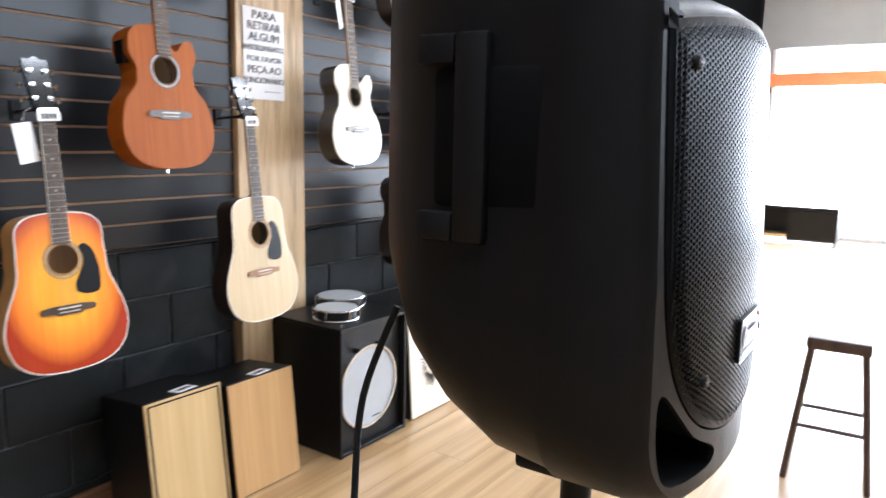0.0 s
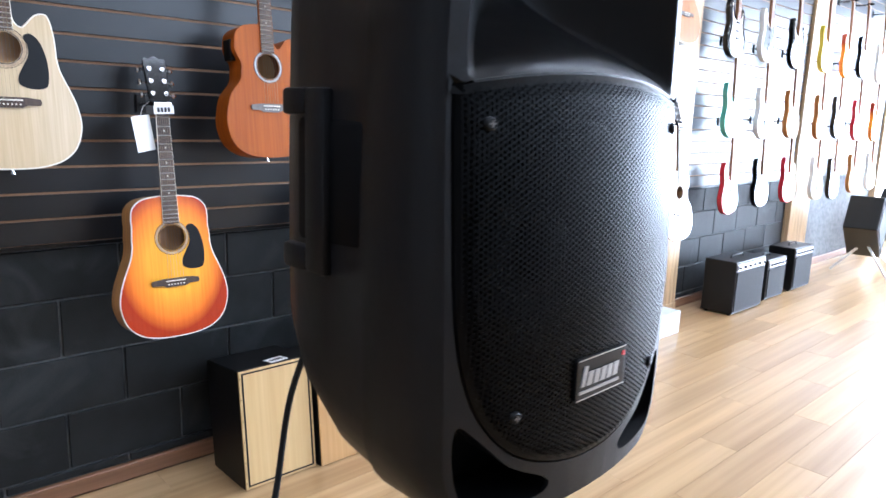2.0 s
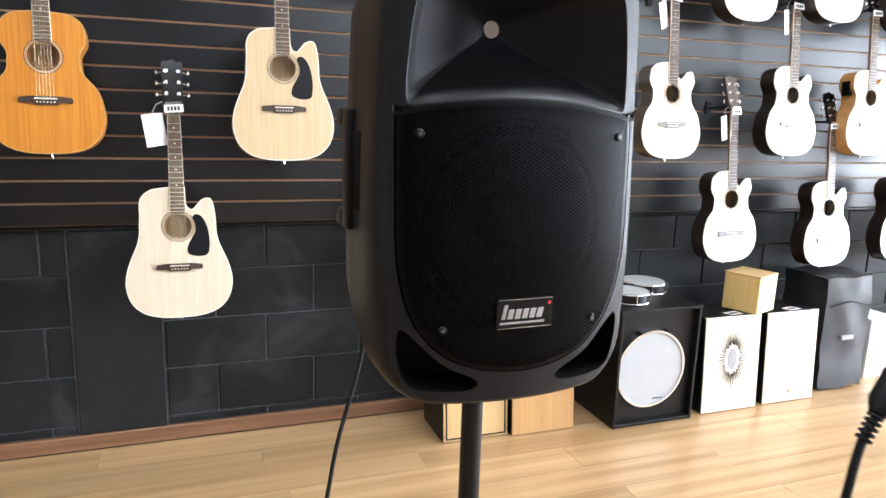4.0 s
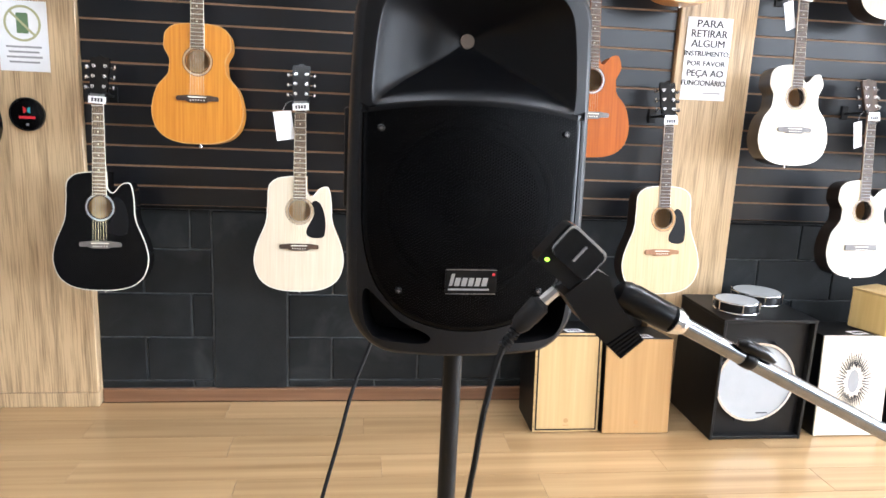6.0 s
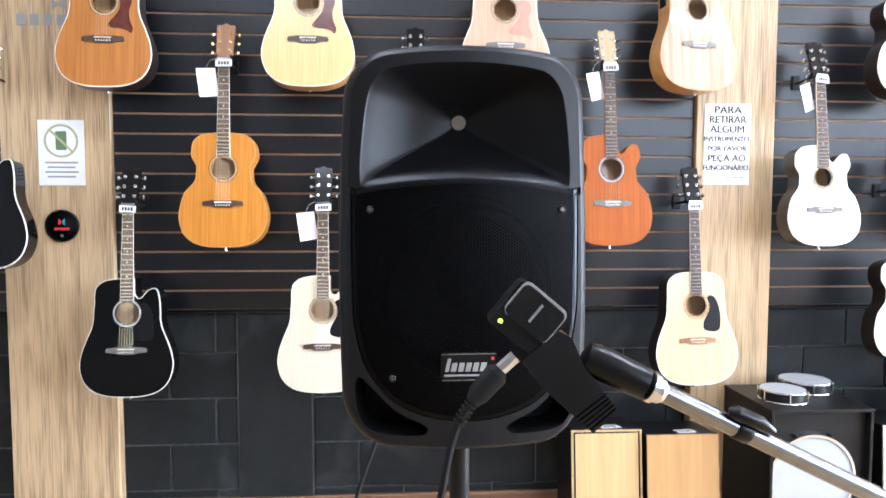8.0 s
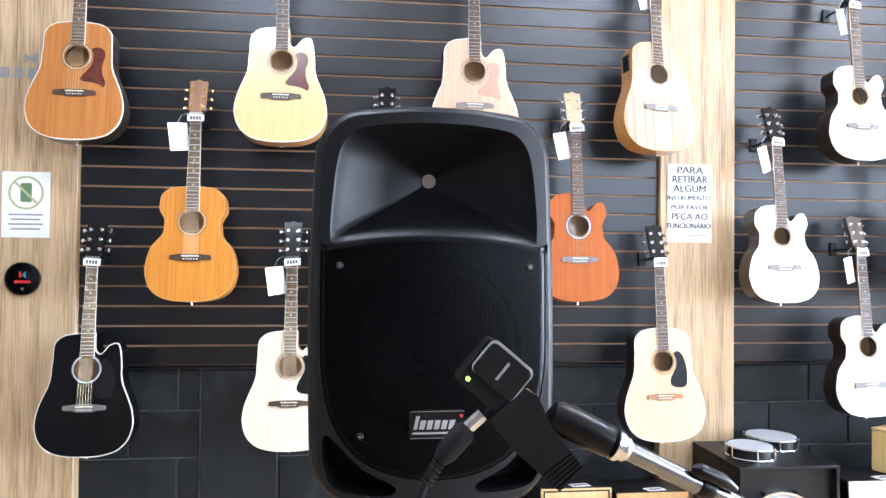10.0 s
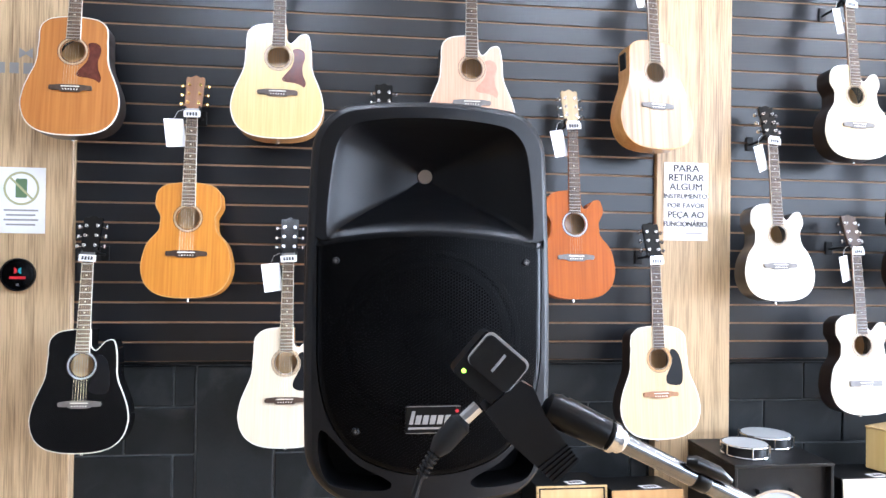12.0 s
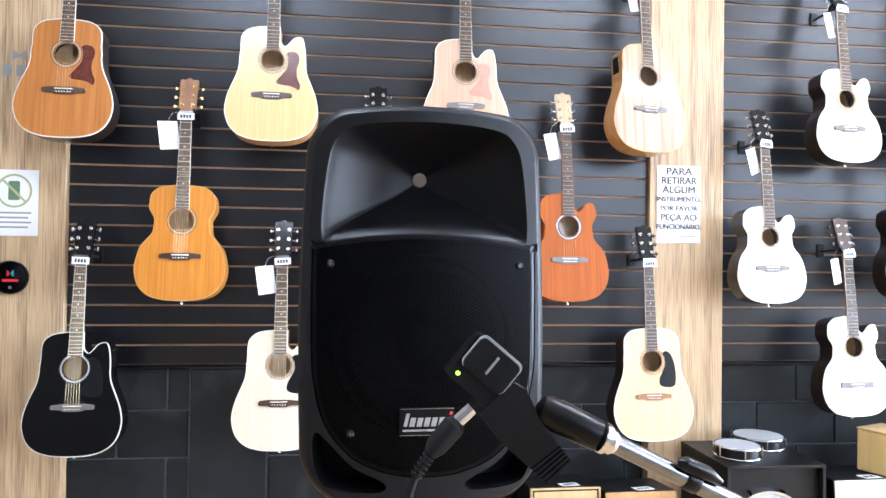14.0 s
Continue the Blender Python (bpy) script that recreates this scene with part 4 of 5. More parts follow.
            hb.from_mesh(me)
            bpy.data.meshes.remove(me)
        part("handle", hb, M_CAB, s, "carrying handle bar along the side", True)
    # foot lip under the cabinet
    box("foot_lip", (-0.105, 0.05, -0.01), (0.105, 0.16, 0.008), M_CAB, s, bevel=0.006, seg=2)
    tube("pole_socket", [(0, 0.14, -0.04), (0, 0.14, 0.01)], 0.024, M_CAB, s, n=16)
    # the whole front is bowed: its sides lie further back than its middle, and its lower half stands forward
    for o in s.children_recursive:
        if o.name.split(".")[0] in ("cabinet", "front_bezel", "horn", "port", "grille", "screw", "badge", "mark", "baffle", "woofer"):
            for v in o.data.vertices:
                near = max(0.0, 1 - max(0.0, v.co.y) / 0.1)
                v.co.y += near * (0.021 * (v.co.x / 0.15) ** 2 - 0.010 * min(1.0, max(0.0, (0.4 - v.co.z) / 0.2)))
    return s


loudspeaker()
st = thing("speaker_stand", pose(SPX + 0.002, SPY + 0.14, 0), "black steel tripod pole stand under the loudspeaker", "speaker stand")
tube("pole", [(0, 0, 0.62), (0, 0, SPZ - 0.014)], 0.0165, M_STEELBLK, st, n=18)
tube("lower_tube", [(0, 0, 0.12), (0, 0, 0.68)], 0.02, M_STEELBLK, st, n=18)
tube("collar", [(0, 0, 0.64), (0, 0, 0.72)], 0.028, M_BLACK, st, n=18)
for k in range(3):
    a = radians(30 + 120 * k)
    tube("leg", [(0.02 * math.cos(a), 0.02 * math.sin(a), 0.6), (0.42 * math.cos(a), 0.42 * math.sin(a), 0.022)], 0.011, M_STEELBLK, st, n=10)
    tube("brace", [(0.02 * math.cos(a), 0.02 * math.sin(a), 0.16), (0.26 * math.cos(a), 0.26 * math.sin(a), 0.25)], 0.008, M_STEELBLK, st, n=8)
    tube("rubber_foot", [(0.41 * math.cos(a), 0.41 * math.sin(a), 0.034), (0.43 * math.cos(a), 0.43 * math.sin(a), 0.0)], 0.016, M_RUBBER, st, n=10)

cab = [(p.x, p.y, p.z) for p in spline([(1.35, -2.16, 1.3), (1.33, -2.13, 1.2), (1.305, -2.14, 1.1), (1.267, -2.17, 1.0), (1.24, -2.2, 0.9), (1.2, -2.23, 0.75), (1.12, -2.26, 0.4), (1.05, -2.25, 0.06), (0.98, -2.2, 0.005), (0.7, -1.9, 0.005), (0.3, -1.3, 0.005), (-0.6, -0.6, 0.005)], 6)]
tagged(tube("power_cable", cab, 0.004, M_RUBBER, n=8), "black rubber power cable hanging from the loudspeaker to the floor", "cable")

# ---- microphone on its boom ----
MY = -3.005


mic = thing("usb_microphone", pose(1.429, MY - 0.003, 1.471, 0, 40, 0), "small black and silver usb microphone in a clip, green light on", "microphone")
plate("body", round_rect(-0.0195, 0.021, -0.024, 0.0125, 0.004), -0.004, 0.014, M_BLACK, mic)
plate("rim", round_rect(-0.0184, 0.0184, -0.0125, 0.0138, 0.005), -0.008, 0.0145, M_CHROME, mic, "silver rim")
plate("face", round_rect(-0.017, 0.0172, -0.0125, 0.0118, 0.0042), -0.0095, -0.006, BLACKTOP, mic, "glossy black face")
box("mark", (-0.0008, -0.0102, -0.007), (0.001, -0.0094, 0.007), M_SILVER, mic)
plate("light", circle(0.0015, 12, -0.0135, -0.0185), -0.0052, -0.0035, M_LED, mic, "lit green indicator")

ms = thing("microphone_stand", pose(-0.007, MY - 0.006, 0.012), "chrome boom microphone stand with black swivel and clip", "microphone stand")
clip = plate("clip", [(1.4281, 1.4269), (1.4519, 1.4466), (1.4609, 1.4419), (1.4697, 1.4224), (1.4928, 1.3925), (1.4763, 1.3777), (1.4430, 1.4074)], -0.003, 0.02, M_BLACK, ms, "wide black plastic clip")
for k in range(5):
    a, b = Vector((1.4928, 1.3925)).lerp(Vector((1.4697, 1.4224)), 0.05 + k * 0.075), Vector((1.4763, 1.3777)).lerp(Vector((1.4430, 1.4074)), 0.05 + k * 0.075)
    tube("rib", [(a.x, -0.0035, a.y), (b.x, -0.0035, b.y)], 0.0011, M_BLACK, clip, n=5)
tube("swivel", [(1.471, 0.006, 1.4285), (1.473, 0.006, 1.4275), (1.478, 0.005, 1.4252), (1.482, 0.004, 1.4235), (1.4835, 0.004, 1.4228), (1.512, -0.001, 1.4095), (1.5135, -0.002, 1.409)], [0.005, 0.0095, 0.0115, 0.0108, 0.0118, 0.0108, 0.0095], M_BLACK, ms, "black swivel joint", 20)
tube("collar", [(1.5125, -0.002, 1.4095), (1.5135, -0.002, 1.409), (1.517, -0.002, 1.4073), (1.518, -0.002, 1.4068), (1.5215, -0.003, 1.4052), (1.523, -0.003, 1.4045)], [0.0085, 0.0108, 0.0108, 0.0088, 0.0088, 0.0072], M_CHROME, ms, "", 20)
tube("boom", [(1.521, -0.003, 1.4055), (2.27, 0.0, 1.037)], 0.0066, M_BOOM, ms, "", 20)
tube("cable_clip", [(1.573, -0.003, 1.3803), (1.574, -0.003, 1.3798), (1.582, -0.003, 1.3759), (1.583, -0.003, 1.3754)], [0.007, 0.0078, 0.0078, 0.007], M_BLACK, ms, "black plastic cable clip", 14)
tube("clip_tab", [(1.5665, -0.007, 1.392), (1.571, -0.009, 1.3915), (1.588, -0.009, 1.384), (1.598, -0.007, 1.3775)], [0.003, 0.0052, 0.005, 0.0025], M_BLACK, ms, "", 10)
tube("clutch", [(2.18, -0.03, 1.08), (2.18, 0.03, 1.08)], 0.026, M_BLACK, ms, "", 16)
tube("pole", [(2.18, 0, 0.03), (2.18, 0, 1.07)], 0.009, M_CHROME, ms, "", 14)
for k in range(3):
    a = radians(80 + 120 * k)
    tube("leg", [(2.18, 0, 0.16), (2.18 + 0.3 * math.cos(a), 0.3 * math.sin(a), 0.0)], 0.008, M_CHROME, ms, "", 10)
    tube("rubber_foot", [(2.18 + 0.29 * math.cos(a), 0.29 * math.sin(a), 0.006), (2.18 + 0.32 * math.cos(a), 0.32 * math.sin(a), -0.003)], 0.009, M_RUBBER, ms, "", 8)

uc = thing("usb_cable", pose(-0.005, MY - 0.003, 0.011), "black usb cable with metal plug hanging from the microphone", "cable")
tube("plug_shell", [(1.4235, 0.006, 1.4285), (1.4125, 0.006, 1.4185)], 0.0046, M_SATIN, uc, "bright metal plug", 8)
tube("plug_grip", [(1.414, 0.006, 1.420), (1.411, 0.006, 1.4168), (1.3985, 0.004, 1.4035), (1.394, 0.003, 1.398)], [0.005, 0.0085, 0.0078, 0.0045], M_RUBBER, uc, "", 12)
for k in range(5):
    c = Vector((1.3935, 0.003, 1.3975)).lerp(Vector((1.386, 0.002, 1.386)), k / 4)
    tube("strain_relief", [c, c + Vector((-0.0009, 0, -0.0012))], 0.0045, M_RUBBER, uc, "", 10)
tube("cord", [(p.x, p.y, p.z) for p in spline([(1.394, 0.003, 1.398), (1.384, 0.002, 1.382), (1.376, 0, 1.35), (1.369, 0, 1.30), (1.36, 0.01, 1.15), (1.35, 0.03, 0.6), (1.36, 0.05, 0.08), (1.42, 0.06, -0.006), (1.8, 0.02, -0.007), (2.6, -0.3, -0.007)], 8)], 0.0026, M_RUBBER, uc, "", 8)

# ---- percussion along the wall ----


def cajon(x0, x1, yf, h, lean, face, label, frame=False, art=""):
    w = (x1 - x0) / 2
    d = 0.29
    rise = d * math.sin(radians(lean))
    c = thing("cajon", pose((x0 + x1) / 2, yf, 0) @ pose(0, 0, 0, -lean), label, "cajon", "cajons along the wall")
    c.location.z = 0.002
    box("body", (-w, 0.008, 0.0), (w, d, h), M_BOXBLK, c, bevel=0.004)
    box("playing_face", (-w + 0.001, 0.0, 0.003), (w - 0.001, 0.0085, h - 0.002), face, c, bevel=0.002)
    if frame:
        for lo, hi in (((-w + 0.012, 0.019), (-w + 0.0195, h - 0.017)), ((w - 0.0195, 0.019), (w - 0.012, h - 0.017)), ((-w + 0.012, 0.012), (w - 0.012, 0.019)), ((-w + 0.012, h - 0.017), (w - 0.012, h - 0.0105))):
            box("inlay", (lo[0], -0.001, lo[1]), (hi[0], 0.0005, hi[1]), M_BOXBLK, c)
        for sx in (-1, 1):
            for k in range(6):
                tube("screw", [(sx * (w - 0.006), 0.001, 0.03 + (h - 0.06) * k / 5), (sx * (w - 0.006), -0.0015, 0.03 + (h - 0.06) * k / 5)], 0.0025, M_STEELBLK, c, n=6)
    if art == "oval":
        for k in range(44):
            a = 2 * math.pi * k / 44
            r0, r1 = 0.5 + 0.12 * ((k * 7) % 5) / 4, 0.9 + 0.1 * ((k * 3) % 4) / 3
            p, q = (0.095 * r0 * math.cos(a), 0.145 * r0 * math.sin(a)), (0.1 * r1 * math.cos(a), 0.155 * r1 * math.sin(a))
            tube("ink_stroke", [(p[0], -0.0003, h * 0.55 + p[1]), (q[0], -0.0003, h * 0.55 + q[1])], [0.0042, 0.0015], M_INK, c, n=4)
        plate("ink_oval", [(0.03 * math.cos(t) , h * 0.55 + 0.06 * math.sin(t)) for t in [2 * math.pi * k / 20 for k in range(20)]], -0.0012, 0.0, M_GREYINK, c)
    else:
        plate("maker_mark", circle(0.012, 14, 0, 0.06 if w else 0), -0.001, 0.0005, M_TAN if face is not M_TAN else HONEY, c)
        box("maker_print", (-0.015, -0.001, 0.035), (0.015, 0.0005, 0.039), M_TAN if face is not M_TAN else HONEY, c)
    cm = pose((x0 + x1) / 2, yf, 0.0) @ pose(0, 0, 0, -lean) @ pose(0.03, 0.05, h + 0.004, 0, 0, 8)
    card = thing("price_card", cm, "white price card lying on a cajon", "price tag", "price cards on cajons")
    box("card", (-0.045, -0.03, -0.0005), (0.045, 0.03, 0.001), M_PAPER, card)
    for k in range(4):
        box("print", (-0.03 + 0.016 * k, -0.015, 0.001), (-0.019 + 0.016 * k, 0.012, 0.0016), M_INK, card)
    return c


cajon(2.14, 2.475, -0.41, 0.5, 6, M_BIRCH, "black cajon with pale birch face and dark inlay line", True)
cajon(2.487, 2.83, -0.435, 0.48, 6, M_TAN, "black cajon with plain tan plywood face")
cajon(3.575, 3.945, -0.49, 0.525, 4, M_PALE, "black cajon with pale face and dark round drawing", False, "oval")
cajon(4.0, 4.365, -0.482, 0.52, 4, M_PALE, "black cajon with plain pale face")

# boxed drum set
db = thing("drum_box", pose(3.01, -0.51, 0), "black wooden drum box with white bass skin and two small drums", "drum")
W, D, HB = 0.48, 0.45, 0.62
box("side_panel", (0, 0, 0), (0.015, D, HB - 0.0155), M_BOXBLK, db, bevel=0.002)
box("side_panel", (W - 0.015, 0, 0), (W, D, HB - 0.0155), M_BOXBLK, db, bevel=0.002)
box("top_panel", (-0.002, -0.002, HB - 0.015), (W + 0.002, D, HB), M_BOXBLK, db, bevel=0.002)
box("bottom_panel", (0.0155, 0, 0.004), (W - 0.0155, D, 0.02), M_BOXBLK, db, bevel=0.002)
box("front_panel", (0.0155, 0.035, 0.0205), (W - 0.0155, 0.05, HB - 0.016), M_BOXBLK, db)
box("back_panel", (0.0155, D - 0.012, 0.0205), (W - 0.0155, D - 0.001, HB - 0.016), M_BOXBLK, db)
bass = plate("bass_skin", circle(0.194, 48, W / 2 - 0.035, 0.3), 0.012, 0.034, M_HEAD, db, "white bass drum skin")
ring("hoop", 0.192, 0.204, 0.006, 0.034, M_CHROME, bass, W / 2 - 0.035, 0.3, 48)
box("print", (W / 2 - 0.01, 0.0112, 0.135), (W / 2 + 0.05, 0.0122, 0.141), M_INK, bass)
for k in range(8):
    a = radians(22.5 + 45 * k)
    tube("lug", [(W / 2 - 0.035 + 0.211 * math.cos(a), 0.0, 0.3 + 0.211 * math.sin(a)), (W / 2 - 0.035 + 0.211 * math.cos(a), 0.034, 0.3 + 0.211 * math.sin(a))], 0.006, M_STEELBLK, bass, n=8)
for cx, cy, r in ((0.14, 0.16, 0.104), (0.345, 0.325, 0.12)):
    dr = thing("hand_drum", pose(3.01 + cx, -0.51 + cy, HB, 0, 0, 0), "small shallow drum with white skin and chrome hoop", "drum", "small drums on the box")
    v, f = tube_data([(0, 0, 0.001), (0, 0, 0.052)], r - 0.006, 32)
    obj("shell", v, f, M_BOXBLK, dr, "", True)
    v, f = tube_data([(0, 0, 0.0525), (0, 0, 0.058)], r - 0.004, 32)
    obj("skin", v, f, M_HEAD, dr, "", True)
    for zz in (0.008, 0.054):
        pts = [(r * math.cos(2 * math.pi * k / 32), r * math.sin(2 * math.pi * k / 32), zz) for k in range(33)]
        v, f = tube_data(pts, 0.005, 8, False)
        obj("hoop", v, f, M_CHROME, dr, "", True)
    for k in range(6):
        a = 2 * math.pi * k / 6 + 0.3
        tube("tension_rod", [((r + 0.006) * math.cos(a), (r + 0.006) * math.sin(a), 0.002), ((r + 0.006) * math.cos(a), (r + 0.006) * math.sin(a), 0.06)], 0.004, M_CHROME, dr, n=6)

yb = thing("wooden_box", pose(3.95, -0.34, 0.522, 0, 0, 20), "small yellow birch box drum standing on a cajon", "box drum")
box("shell", (-0.1, -0.1, 0), (0.1, 0.1, 0.2), M_YELLOWBOX, yb, bevel=0.004)
box("lid", (-0.103, -0.103, 0.2005), (0.103, 0.103, 0.21), M_BIRCH, yb, bevel=0.003)


def soft_box(name, lo, hi, material, m, label, category, puff, seed):
    bm = box_bm(lo, hi)
    bmesh.ops.subdivide_edges(bm, edges=list(bm.edges), cuts=9, use_grid_fill=True)
    c = (Vector(lo) + Vector(hi)) / 2
    h = (Vector(hi) - Vector(lo)) / 2
    for v in bm.verts:
        q = Vector([(v.co[i] - c[i]) / h[i] for i in range(3)])
        s = 1 - 0.05 * (q.length - 1)
        n3 = noise.noise_vector(v.co * 7 + Vector((seed, 0, 0)))
        v.co = c + Vector([q[i] * h[i] * s for i in range(3)]) + n3 * puff
        if v.co.z < lo[2] + 0.012:
            v.co.z = lo[2]
    o = part(name, bm, material, None, "", True, m)
    return tagged(o, label, category)


bag = soft_box("gig_bag", (-0.18, 0, 0), (0.18, 0.32, 0.68), M_BAG, pose(4.63, -0.43, 0, -2), "bulky black nylon gig bag standing against the wall", "bag", 0.018, 3)
bag.location.z = 0.012
zp = tube("zipper", [(-0.15, -0.012, 0.5), (0.0, -0.016, 0.53), (0.15, -0.012, 0.5)], 0.004, M_RUBBER, bag, n=6)
box("patch", (-0.04, -0.016, 0.3), (0.05, -0.004, 0.325), M_GREYINK, bag)
wb = tagged(box("carton", (4.94, -0.34, 0.0), (5.16, -0.06, 0.38), M_PAPER, bevel=0.004), "plain white cardboard carton on the floor", "carton")
lb = tagged(box("carton", (5.19, -0.4, 0.0), (5.66, -0.1, 0.17), M_GREYBOX, bevel=0.004), "long pale grey cardboard carton on the floor", "carton")


def amplifier(x, y, w, d, h, label, rz=0.0):
    a = thing("amplifier", pose(x, y, 0, 0, 0, rz), label, "amplifier", "amplifiers along the wall")
    box("cabinet", (0, 0.012, 0.014), (w, d, h), M_BOXBLK, a, bevel=0.006)
    box("control_panel", (0.02, 0.004, h - 0.075), (w - 0.02, 0.0125, h - 0.02), M_SILVER, a, bevel=0.002)
    for k in range(6):
        tube("knob", [(0.05 + (w - 0.1) * k / 5, 0.004, h - 0.048), (0.05 + (w - 0.1) * k / 5, -0.012, h - 0.048)], 0.009, M_BLACK, a, n=10)
    box("grille_cloth", (0.02, 0.004, 0.035), (w - 0.02, 0.0125, h - 0.085), M_CLOTH, a, bevel=0.002)
    for sx in (0.03, w - 0.03):
        for sy in (0.05, d - 0.04):
            tube("foot", [(sx, sy, 0), (sx, sy, 0.0142)], 0.016, M_RUBBER, a, n=8)
    tube("handle", [(w * 0.3, d / 2, h), (w * 0.33, d / 2, h + 0.022), (w * 0.67, d / 2, h + 0.022), (w * 0.7, d / 2, h)], 0.008, M_RUBBER, a, n=8)
    return a


amplifier(6.42, -0.46, 0.56, 0.28, 0.45, "black guitar amplifier with silver control panel on the floor")
amplifier(7.15, -0.42, 0.4, 0.24, 0.38, "small black guitar amplifier on the floor")
amplifier(7.75, -0.42, 0.45, 0.26, 0.42, "black guitar amplifier on the floor")

# tilted stage monitors on chrome legs
for k, (x, y, rz) in enumerate(((9.3, -0.55, 8), (10.7, -0.5, -4))):
    t = thing("stage_monitor", pose(x, y, 0, 0, 0, rz), "black wedge loudspeaker tilted on white metal legs", "monitor", "stage monitors")
    c = box("cabinet", (-0.3, -0.16, -0.2), (0.3, 0.16, 0.2), M_BOXBLK, t, bevel=0.008, m=pose(0, 0.02, 0.52, 0, 36))
    box("cloth", (-0.27, -0.166, -0.17), (0.27, -0.1605, 0.17), M_CLOTH, c)
    for sx, sy in ((-0.34, -0.3), (0.34, -0.3), (0, 0.3)):
        tube("leg", [(0, 0, 0.36), (sx, sy, 0.012)], 0.014, M_FRAME, t, n=8)
    tube("post", [(0, 0, 0.3), (0, 0.01, 0.44)], 0.02, M_FRAME, t, n=10)

# stool on the open floor
sto = thing("bar_stool", pose(4.28, -2.345, 0, 0, 0, 4), "dark stained wooden bar stool with four splayed legs", "stool")
seat = box_bm((-0.127, -0.127, 0.595), (0.127, 0.127, 0.64), 0.012, 2)
for v in seat.verts:
    v.co.z += 0.8 * v.co.x ** 2 * (v.co.z > 0.61)
part("seat", seat, M_STOOL, sto, "", True)
for sx in (-1, 1):
    for sy in (-1, 1):
        tube("leg", [(sx * 0.105, sy * 0.105, 0.6), (sx * 0.165, sy * 0.165, 0.0)], [0.017, 0.014], M_STOOL, sto, n=10)
for z, sy in ((0.2, -1), (0.2, 1)):
    tube("rung", [(-0.146, sy * 0.146, z), (0.146, sy * 0.146, z)], 0.01, M_STOOL, sto, n=8)
for z, sx in ((0.25, -1), (0.25, 1)):
    tube("rung", [(sx * 0.142, -0.142, z), (sx * 0.142, 0.142, z)], 0.01, M_STOOL, sto, n=8)

# low dark display bench by the shop front
be = thing("display_bench", pose(12.7, -0.95, 0), "low dark display bench with an open shelf before the shop front", "bench")
box("top", (-0.25, -0.58, 0.53), (0.25, 0.7, 0.58), M_BOXBLK, be, bevel=0.005)
box("back_panel", (0.2, -0.58, 0.06), (0.25, 0.7, 0.53), M_BOXBLK, be)
box("drawer", (-0.245, -0.54, 0.06), (0.19, 0.1, 0.525), M_BOXBLK, be, bevel=0.004)
box("shelf", (-0.25, 0.1, 0.1), (0.2, 0.66, 0.14), M_BIRCH, be, bevel=0.004)
for y in (-0.58, 0.66):
    box("side", (-0.25, y, 0.0), (0.2, y + 0.04, 0.53), M_BOXBLK, be)

# ---- signs on the pilasters ----


def words(body, size, x, z, parent, material=None, sx=1.0):
    cu = bpy.data.curves.new("lettering", "FONT")
    cu.body, cu.size, cu.align_x, cu.align_y, cu.extrude = body, size, "CENTER", "CENTER", 0.0004
    tmp = new("lettering_source", cu)
    me = bpy.data.meshes.new_from_object(tmp.evaluated_get(bpy.context.evaluated_depsgraph_get()))
    bpy.data.objects.remove(tmp)
    me.materials.clear()
    me.materials.append(material or M_INK)
    # set twice, a hair apart, for a bold face
    for k in (0, 1):
        o = new("lettering", me)
        o.parent = parent
        o.matrix_local = pose(x + 0.0018 * (k - 0.5), -0.0022 - 0.0003 * k, z + 0.0004 * k, 90) @ Matrix.Diagonal((sx, 1, 1, 1))


bpy.context.view_layer.update()
sg = thing("paper_sign", pose(2.985, -0.063, 1.837), "white paper notice with black capital letters taped to an oak pilaster", "sign")
box("paper", (-0.118, -0.0015, -0.2), (0.118, 0.0, 0.2), M_PAPER, sg)
for i, (wd, sz, sx) in enumerate((("PARA", 0.05, 1.15), ("RETIRAR", 0.05, 1.0), ("ALGUM", 0.05, 1.05), ("INSTRUMENTO,", 0.034, 1.0), ("POR FAVOR", 0.034, 1.1), ("PE\u00c7A AO", 0.045, 1.05), ("FUNCION\u00c1RIO.", 0.036, 0.95))):
    words(wd, sz, 0, 0.168 - 0.0475 * i, sg, sx=sx)
box("small_print", (0.0, -0.0022, -0.166), (0.09, -0.0015, -0.162), M_GREYINK, sg)

s2 = thing("paper_sign", pose(-0.223, -0.063, 1.775), "white paper notice with a crossed-out telephone in a ring", "sign")
box("paper", (-0.105, -0.0015, -0.152), (0.105, 0.0, 0.152), M_PAPER, s2)
ring("ring", 0.068, 0.078, -0.0022, -0.0014, M_OLIVEINK, s2, 0, 0.055, 32)
plate("telephone", round_rect(-0.025, 0.025, 0.012, 0.1, 0.006), -0.0021, -0.0014, M_GREENINK, s2)
box("slash", (-0.005, -0.0024, -0.068), (0.005, -0.0016, 0.068), M_OLIVEINK, s2, m=pose(0, -0.0003, 0.055, 0, -45))
for k in range(4):
    box("print", (-0.075 + 0.01 * (k % 2), -0.0022, -0.05 - 0.022 * k), (0.075 - 0.012 * (k % 2), -0.0015, -0.042 - 0.022 * k), M_GREYINK, s2)

dc = thing("wall_badge", pose(-0.229, -0.06, 1.433), "round black plastic badge with a small red and teal mark", "badge")
ring("rim", 0.07, 0.076, -0.016, -0.001, M_BLACK, dc, n=40)
plate("disc", circle(0.0715, 40), -0.0125, -0.001, BLACKTOP, dc)
plate("mark", [(-0.015, 0.035), (-0.002, 0.024), (-0.002, 0.012), (-0.015, 0.003)], -0.0135, -0.0125, M_RED, dc)
plate("mark", [(0.015, 0.035), (0.002, 0.024), (0.002, 0.012), (0.015, 0.003)], -0.0135, -0.0125, M_TEAL, dc)
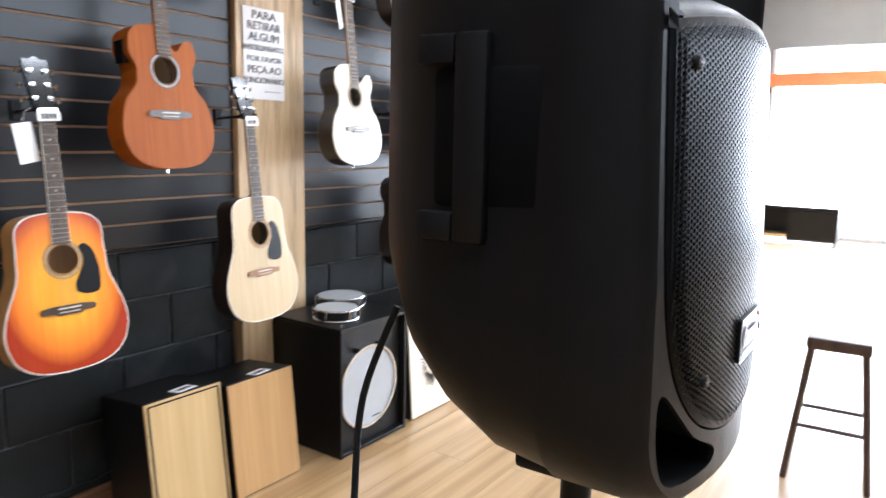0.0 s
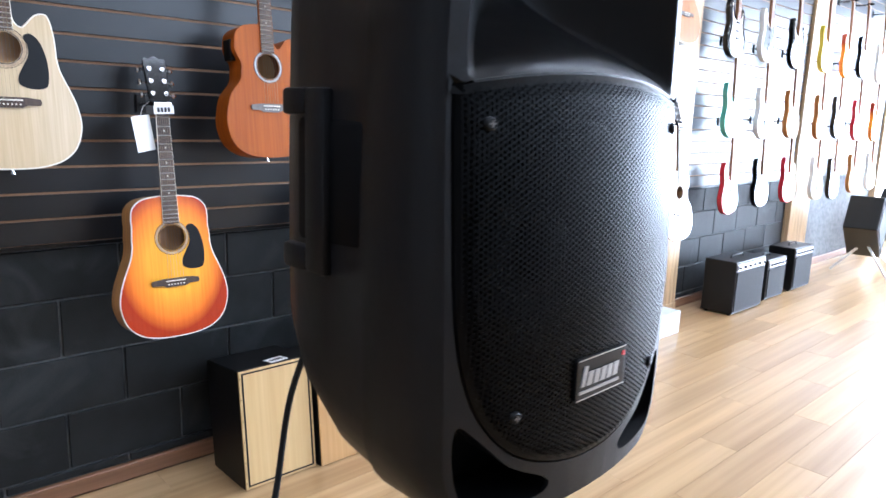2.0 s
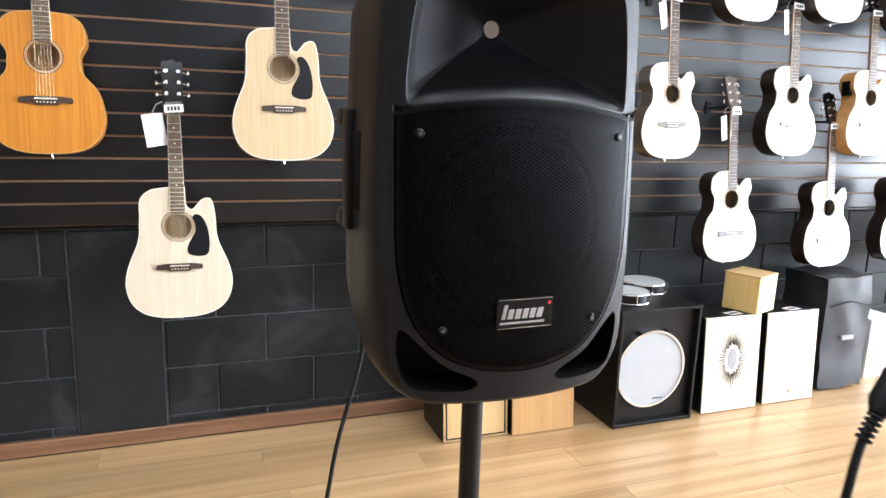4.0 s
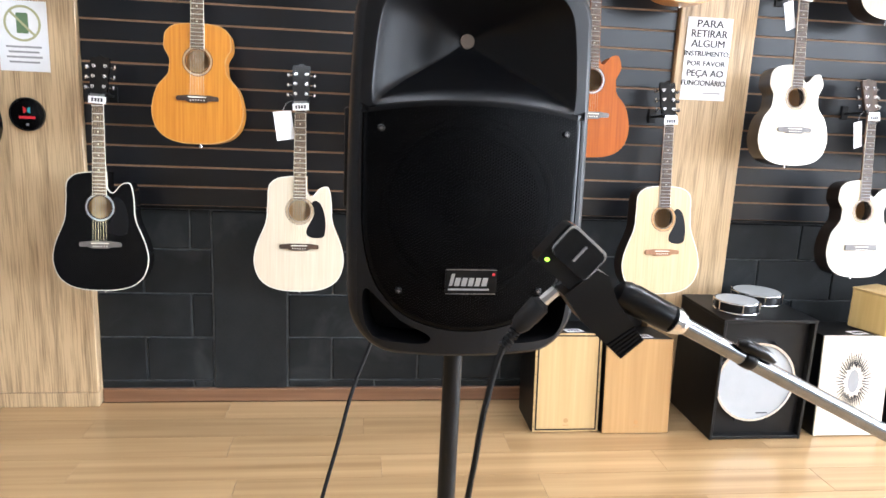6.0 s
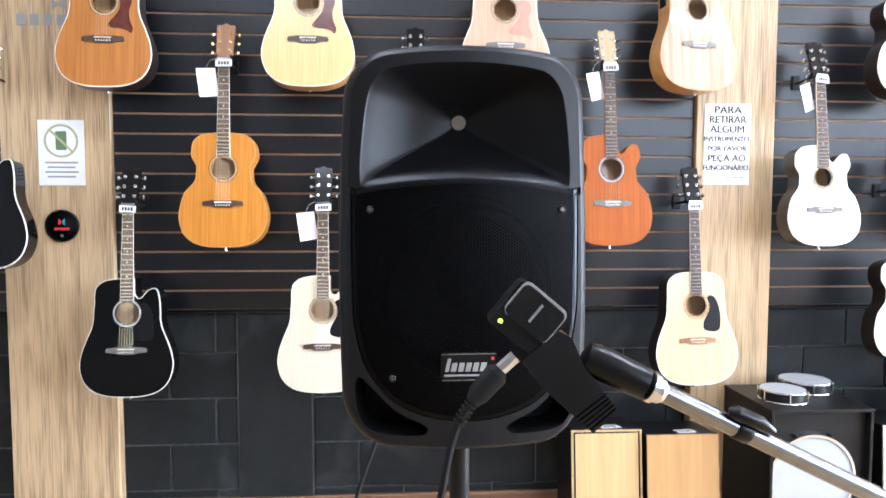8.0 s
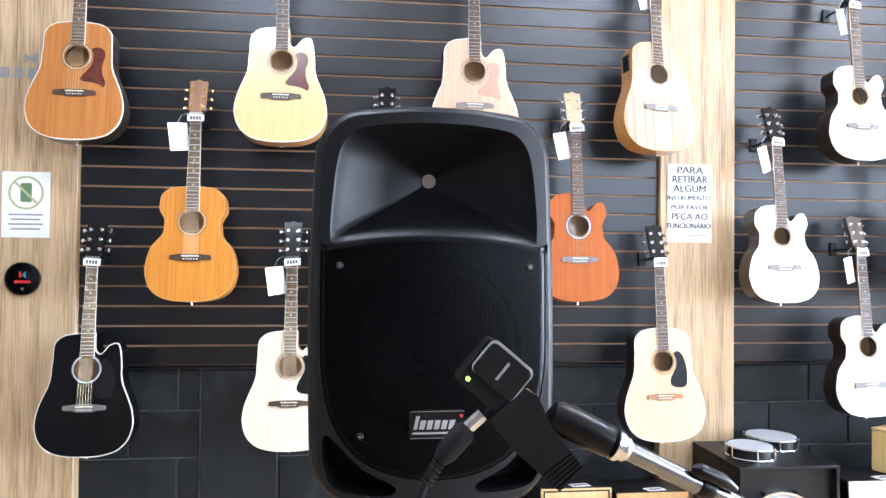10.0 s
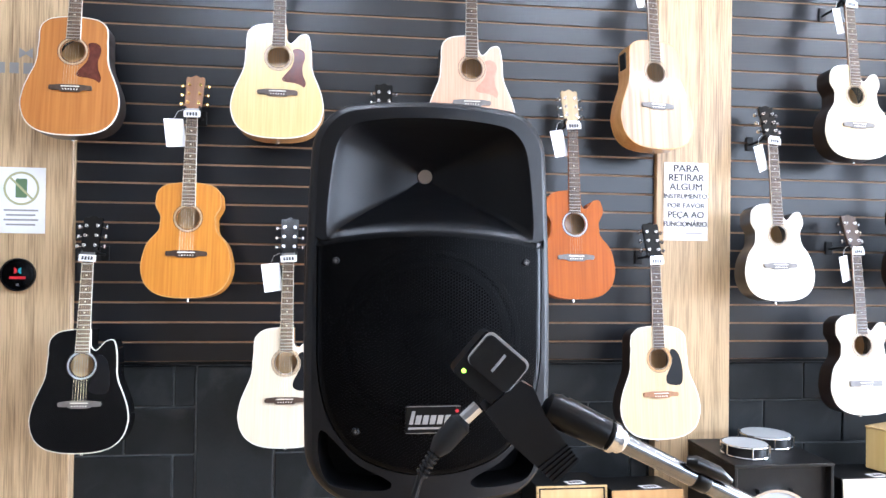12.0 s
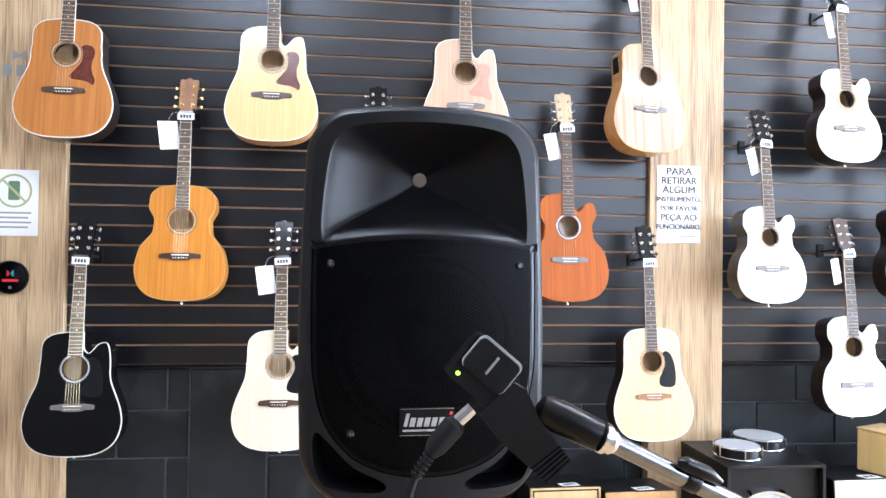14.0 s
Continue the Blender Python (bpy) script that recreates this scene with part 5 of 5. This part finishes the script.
box("print", (-0.035, -0.0135, -0.02), (0.035, -0.0125, -0.008), M_RED, dc)
plate("print", round_rect(-0.006, 0.006, -0.052, -0.04, 0.002), -0.0135, -0.0125, M_SILVER, dc)

lg = thing("wall_mark", pose(-0.215, -0.062, 2.425), "dark grey maker's mark on an oak pilaster", "sign")
plate("mark", [(-0.03, 0.055), (0.0, 0.035), (0.03, 0.055), (0.03, 0.005), (0.0, 0.025), (-0.03, 0.005)], -0.0015, 0.0, M_GREYINK, lg)
for k in range(6):
    box("print", (-0.19 + 0.06 * k, -0.0015, -0.065), (-0.15 + 0.06 * k, 0.0, -0.015), M_GREYINK, lg)

# ---- pieces of the walls and the floor ----


def shared(name, lo, hi, material, bevel):
    bm = box_bm(lo, hi, bevel)
    me = bpy.data.meshes.new(name)
    bmesh.ops.recalc_face_normals(bm, faces=bm.faces)
    bm.to_mesh(me)
    bm.free()
    me.materials.append(material)
    return me


def piece(name, me, parent, x, y, z):
    o = new(name, me)
    o.parent = parent
    o.location = (x, y, z)
    return o


# slats of the display wall, one row after another in every bay
meshes = {}
for i, (a, b) in enumerate(BAYS):
    panel = tagged(box(f"slat_wall_{i + 1}", (a + 0.002, -0.021, SLAT_Z - 0.004), (b - 0.002, 0.0115, H - 0.004), M_SLOT), "black laminate slat wall with brown grooves", "slat wall", kind="structure")
    me = shared("slat", (0, -0.0095, 0.0), (b - a - 0.006, -0.0002, PITCH - 0.0095), M_SLAT, 0.0015)
    z = SLAT_Z
    while z < H - PITCH:
        piece("slat", me, panel, a + 0.003, -0.021, z)
        z += PITCH
    tagged(box(f"trim_{i + 1}", (a + 0.002, -0.028, SLAT_Z - 0.018), (b - 0.002, 0.0115, SLAT_Z - 0.005), M_BLACK), "black edge strip under the slat wall", "trim", kind="structure")

# concrete blocks, charcoal painted, in running bond
rows_z = [0.075, 0.116, 0.349, 0.579, 0.807, SLAT_Z - 0.02]
for r in range(5):
    z0, z1 = rows_z[r], rows_z[r + 1]
    me = shared("block", (0, -0.0125, 0), (0.442, 0.0, z1 - z0 - 0.008), M_BLOCK, 0.004)
    half = shared("block", (0, -0.0125, 0), (0.217, 0.0, z1 - z0 - 0.008), M_BLOCK, 0.004)
    for a, b in BAYS:
        if a > 8.9:
            continue
        spans = [(a, b)] if not a < 0.5 < b else [(a, 0.555), (0.925, b)]
        for s0, s1 in spans:
            x = s0 + 0.005
            first = r % 2 == 1
            while s1 - x > 0.04:
                use = half if first and s1 - x > 0.217 else me
                if s1 - x < (0.217 if use is half else 0.442):
                    use = shared("block", (0, -0.0125, 0), (s1 - x - 0.006, 0.0, z1 - z0 - 0.008), M_BLOCK, 0.004)
                piece("block", use, wall_north, x, 0.0125 + random.uniform(-0.0015, 0.0), z0)
                x += (0.217 if use is half else 0.442) + 0.008
                first = False

# floor planks
PL, PWD = 1.28, 0.192
plank = shared("plank", (0, 0, -0.006), (PL - 0.0015, PWD - 0.0015, 0.0), M_PLANK, 0.0)
count = 0
rest_v, rest_f = [], []
yy, row = -0.02, 0
while yy - PWD > Y0:
    yy -= PWD
    x = X0 - (0.47 * row % 1.0) * PL
    while x < X1:
        if yy > -3.6 and -2.6 < x < 10.5 and count < 300:
            piece("plank", plank, floor, x, yy, 0.0)
            count += 1
        else:
            s = len(rest_v)
            xa, xb = max(x, X0), min(x + PL - 0.0015, X1)
            rest_v += [(xa, yy, 0), (xb, yy, 0), (xb, yy + PWD - 0.0015, 0), (xa, yy + PWD - 0.0015, 0)]
            rest_f.append((s, s + 1, s + 2, s + 3))
        x += PL
    row += 1
tagged(obj("planks", rest_v, rest_f, M_PLANK, floor), kind="stuff")
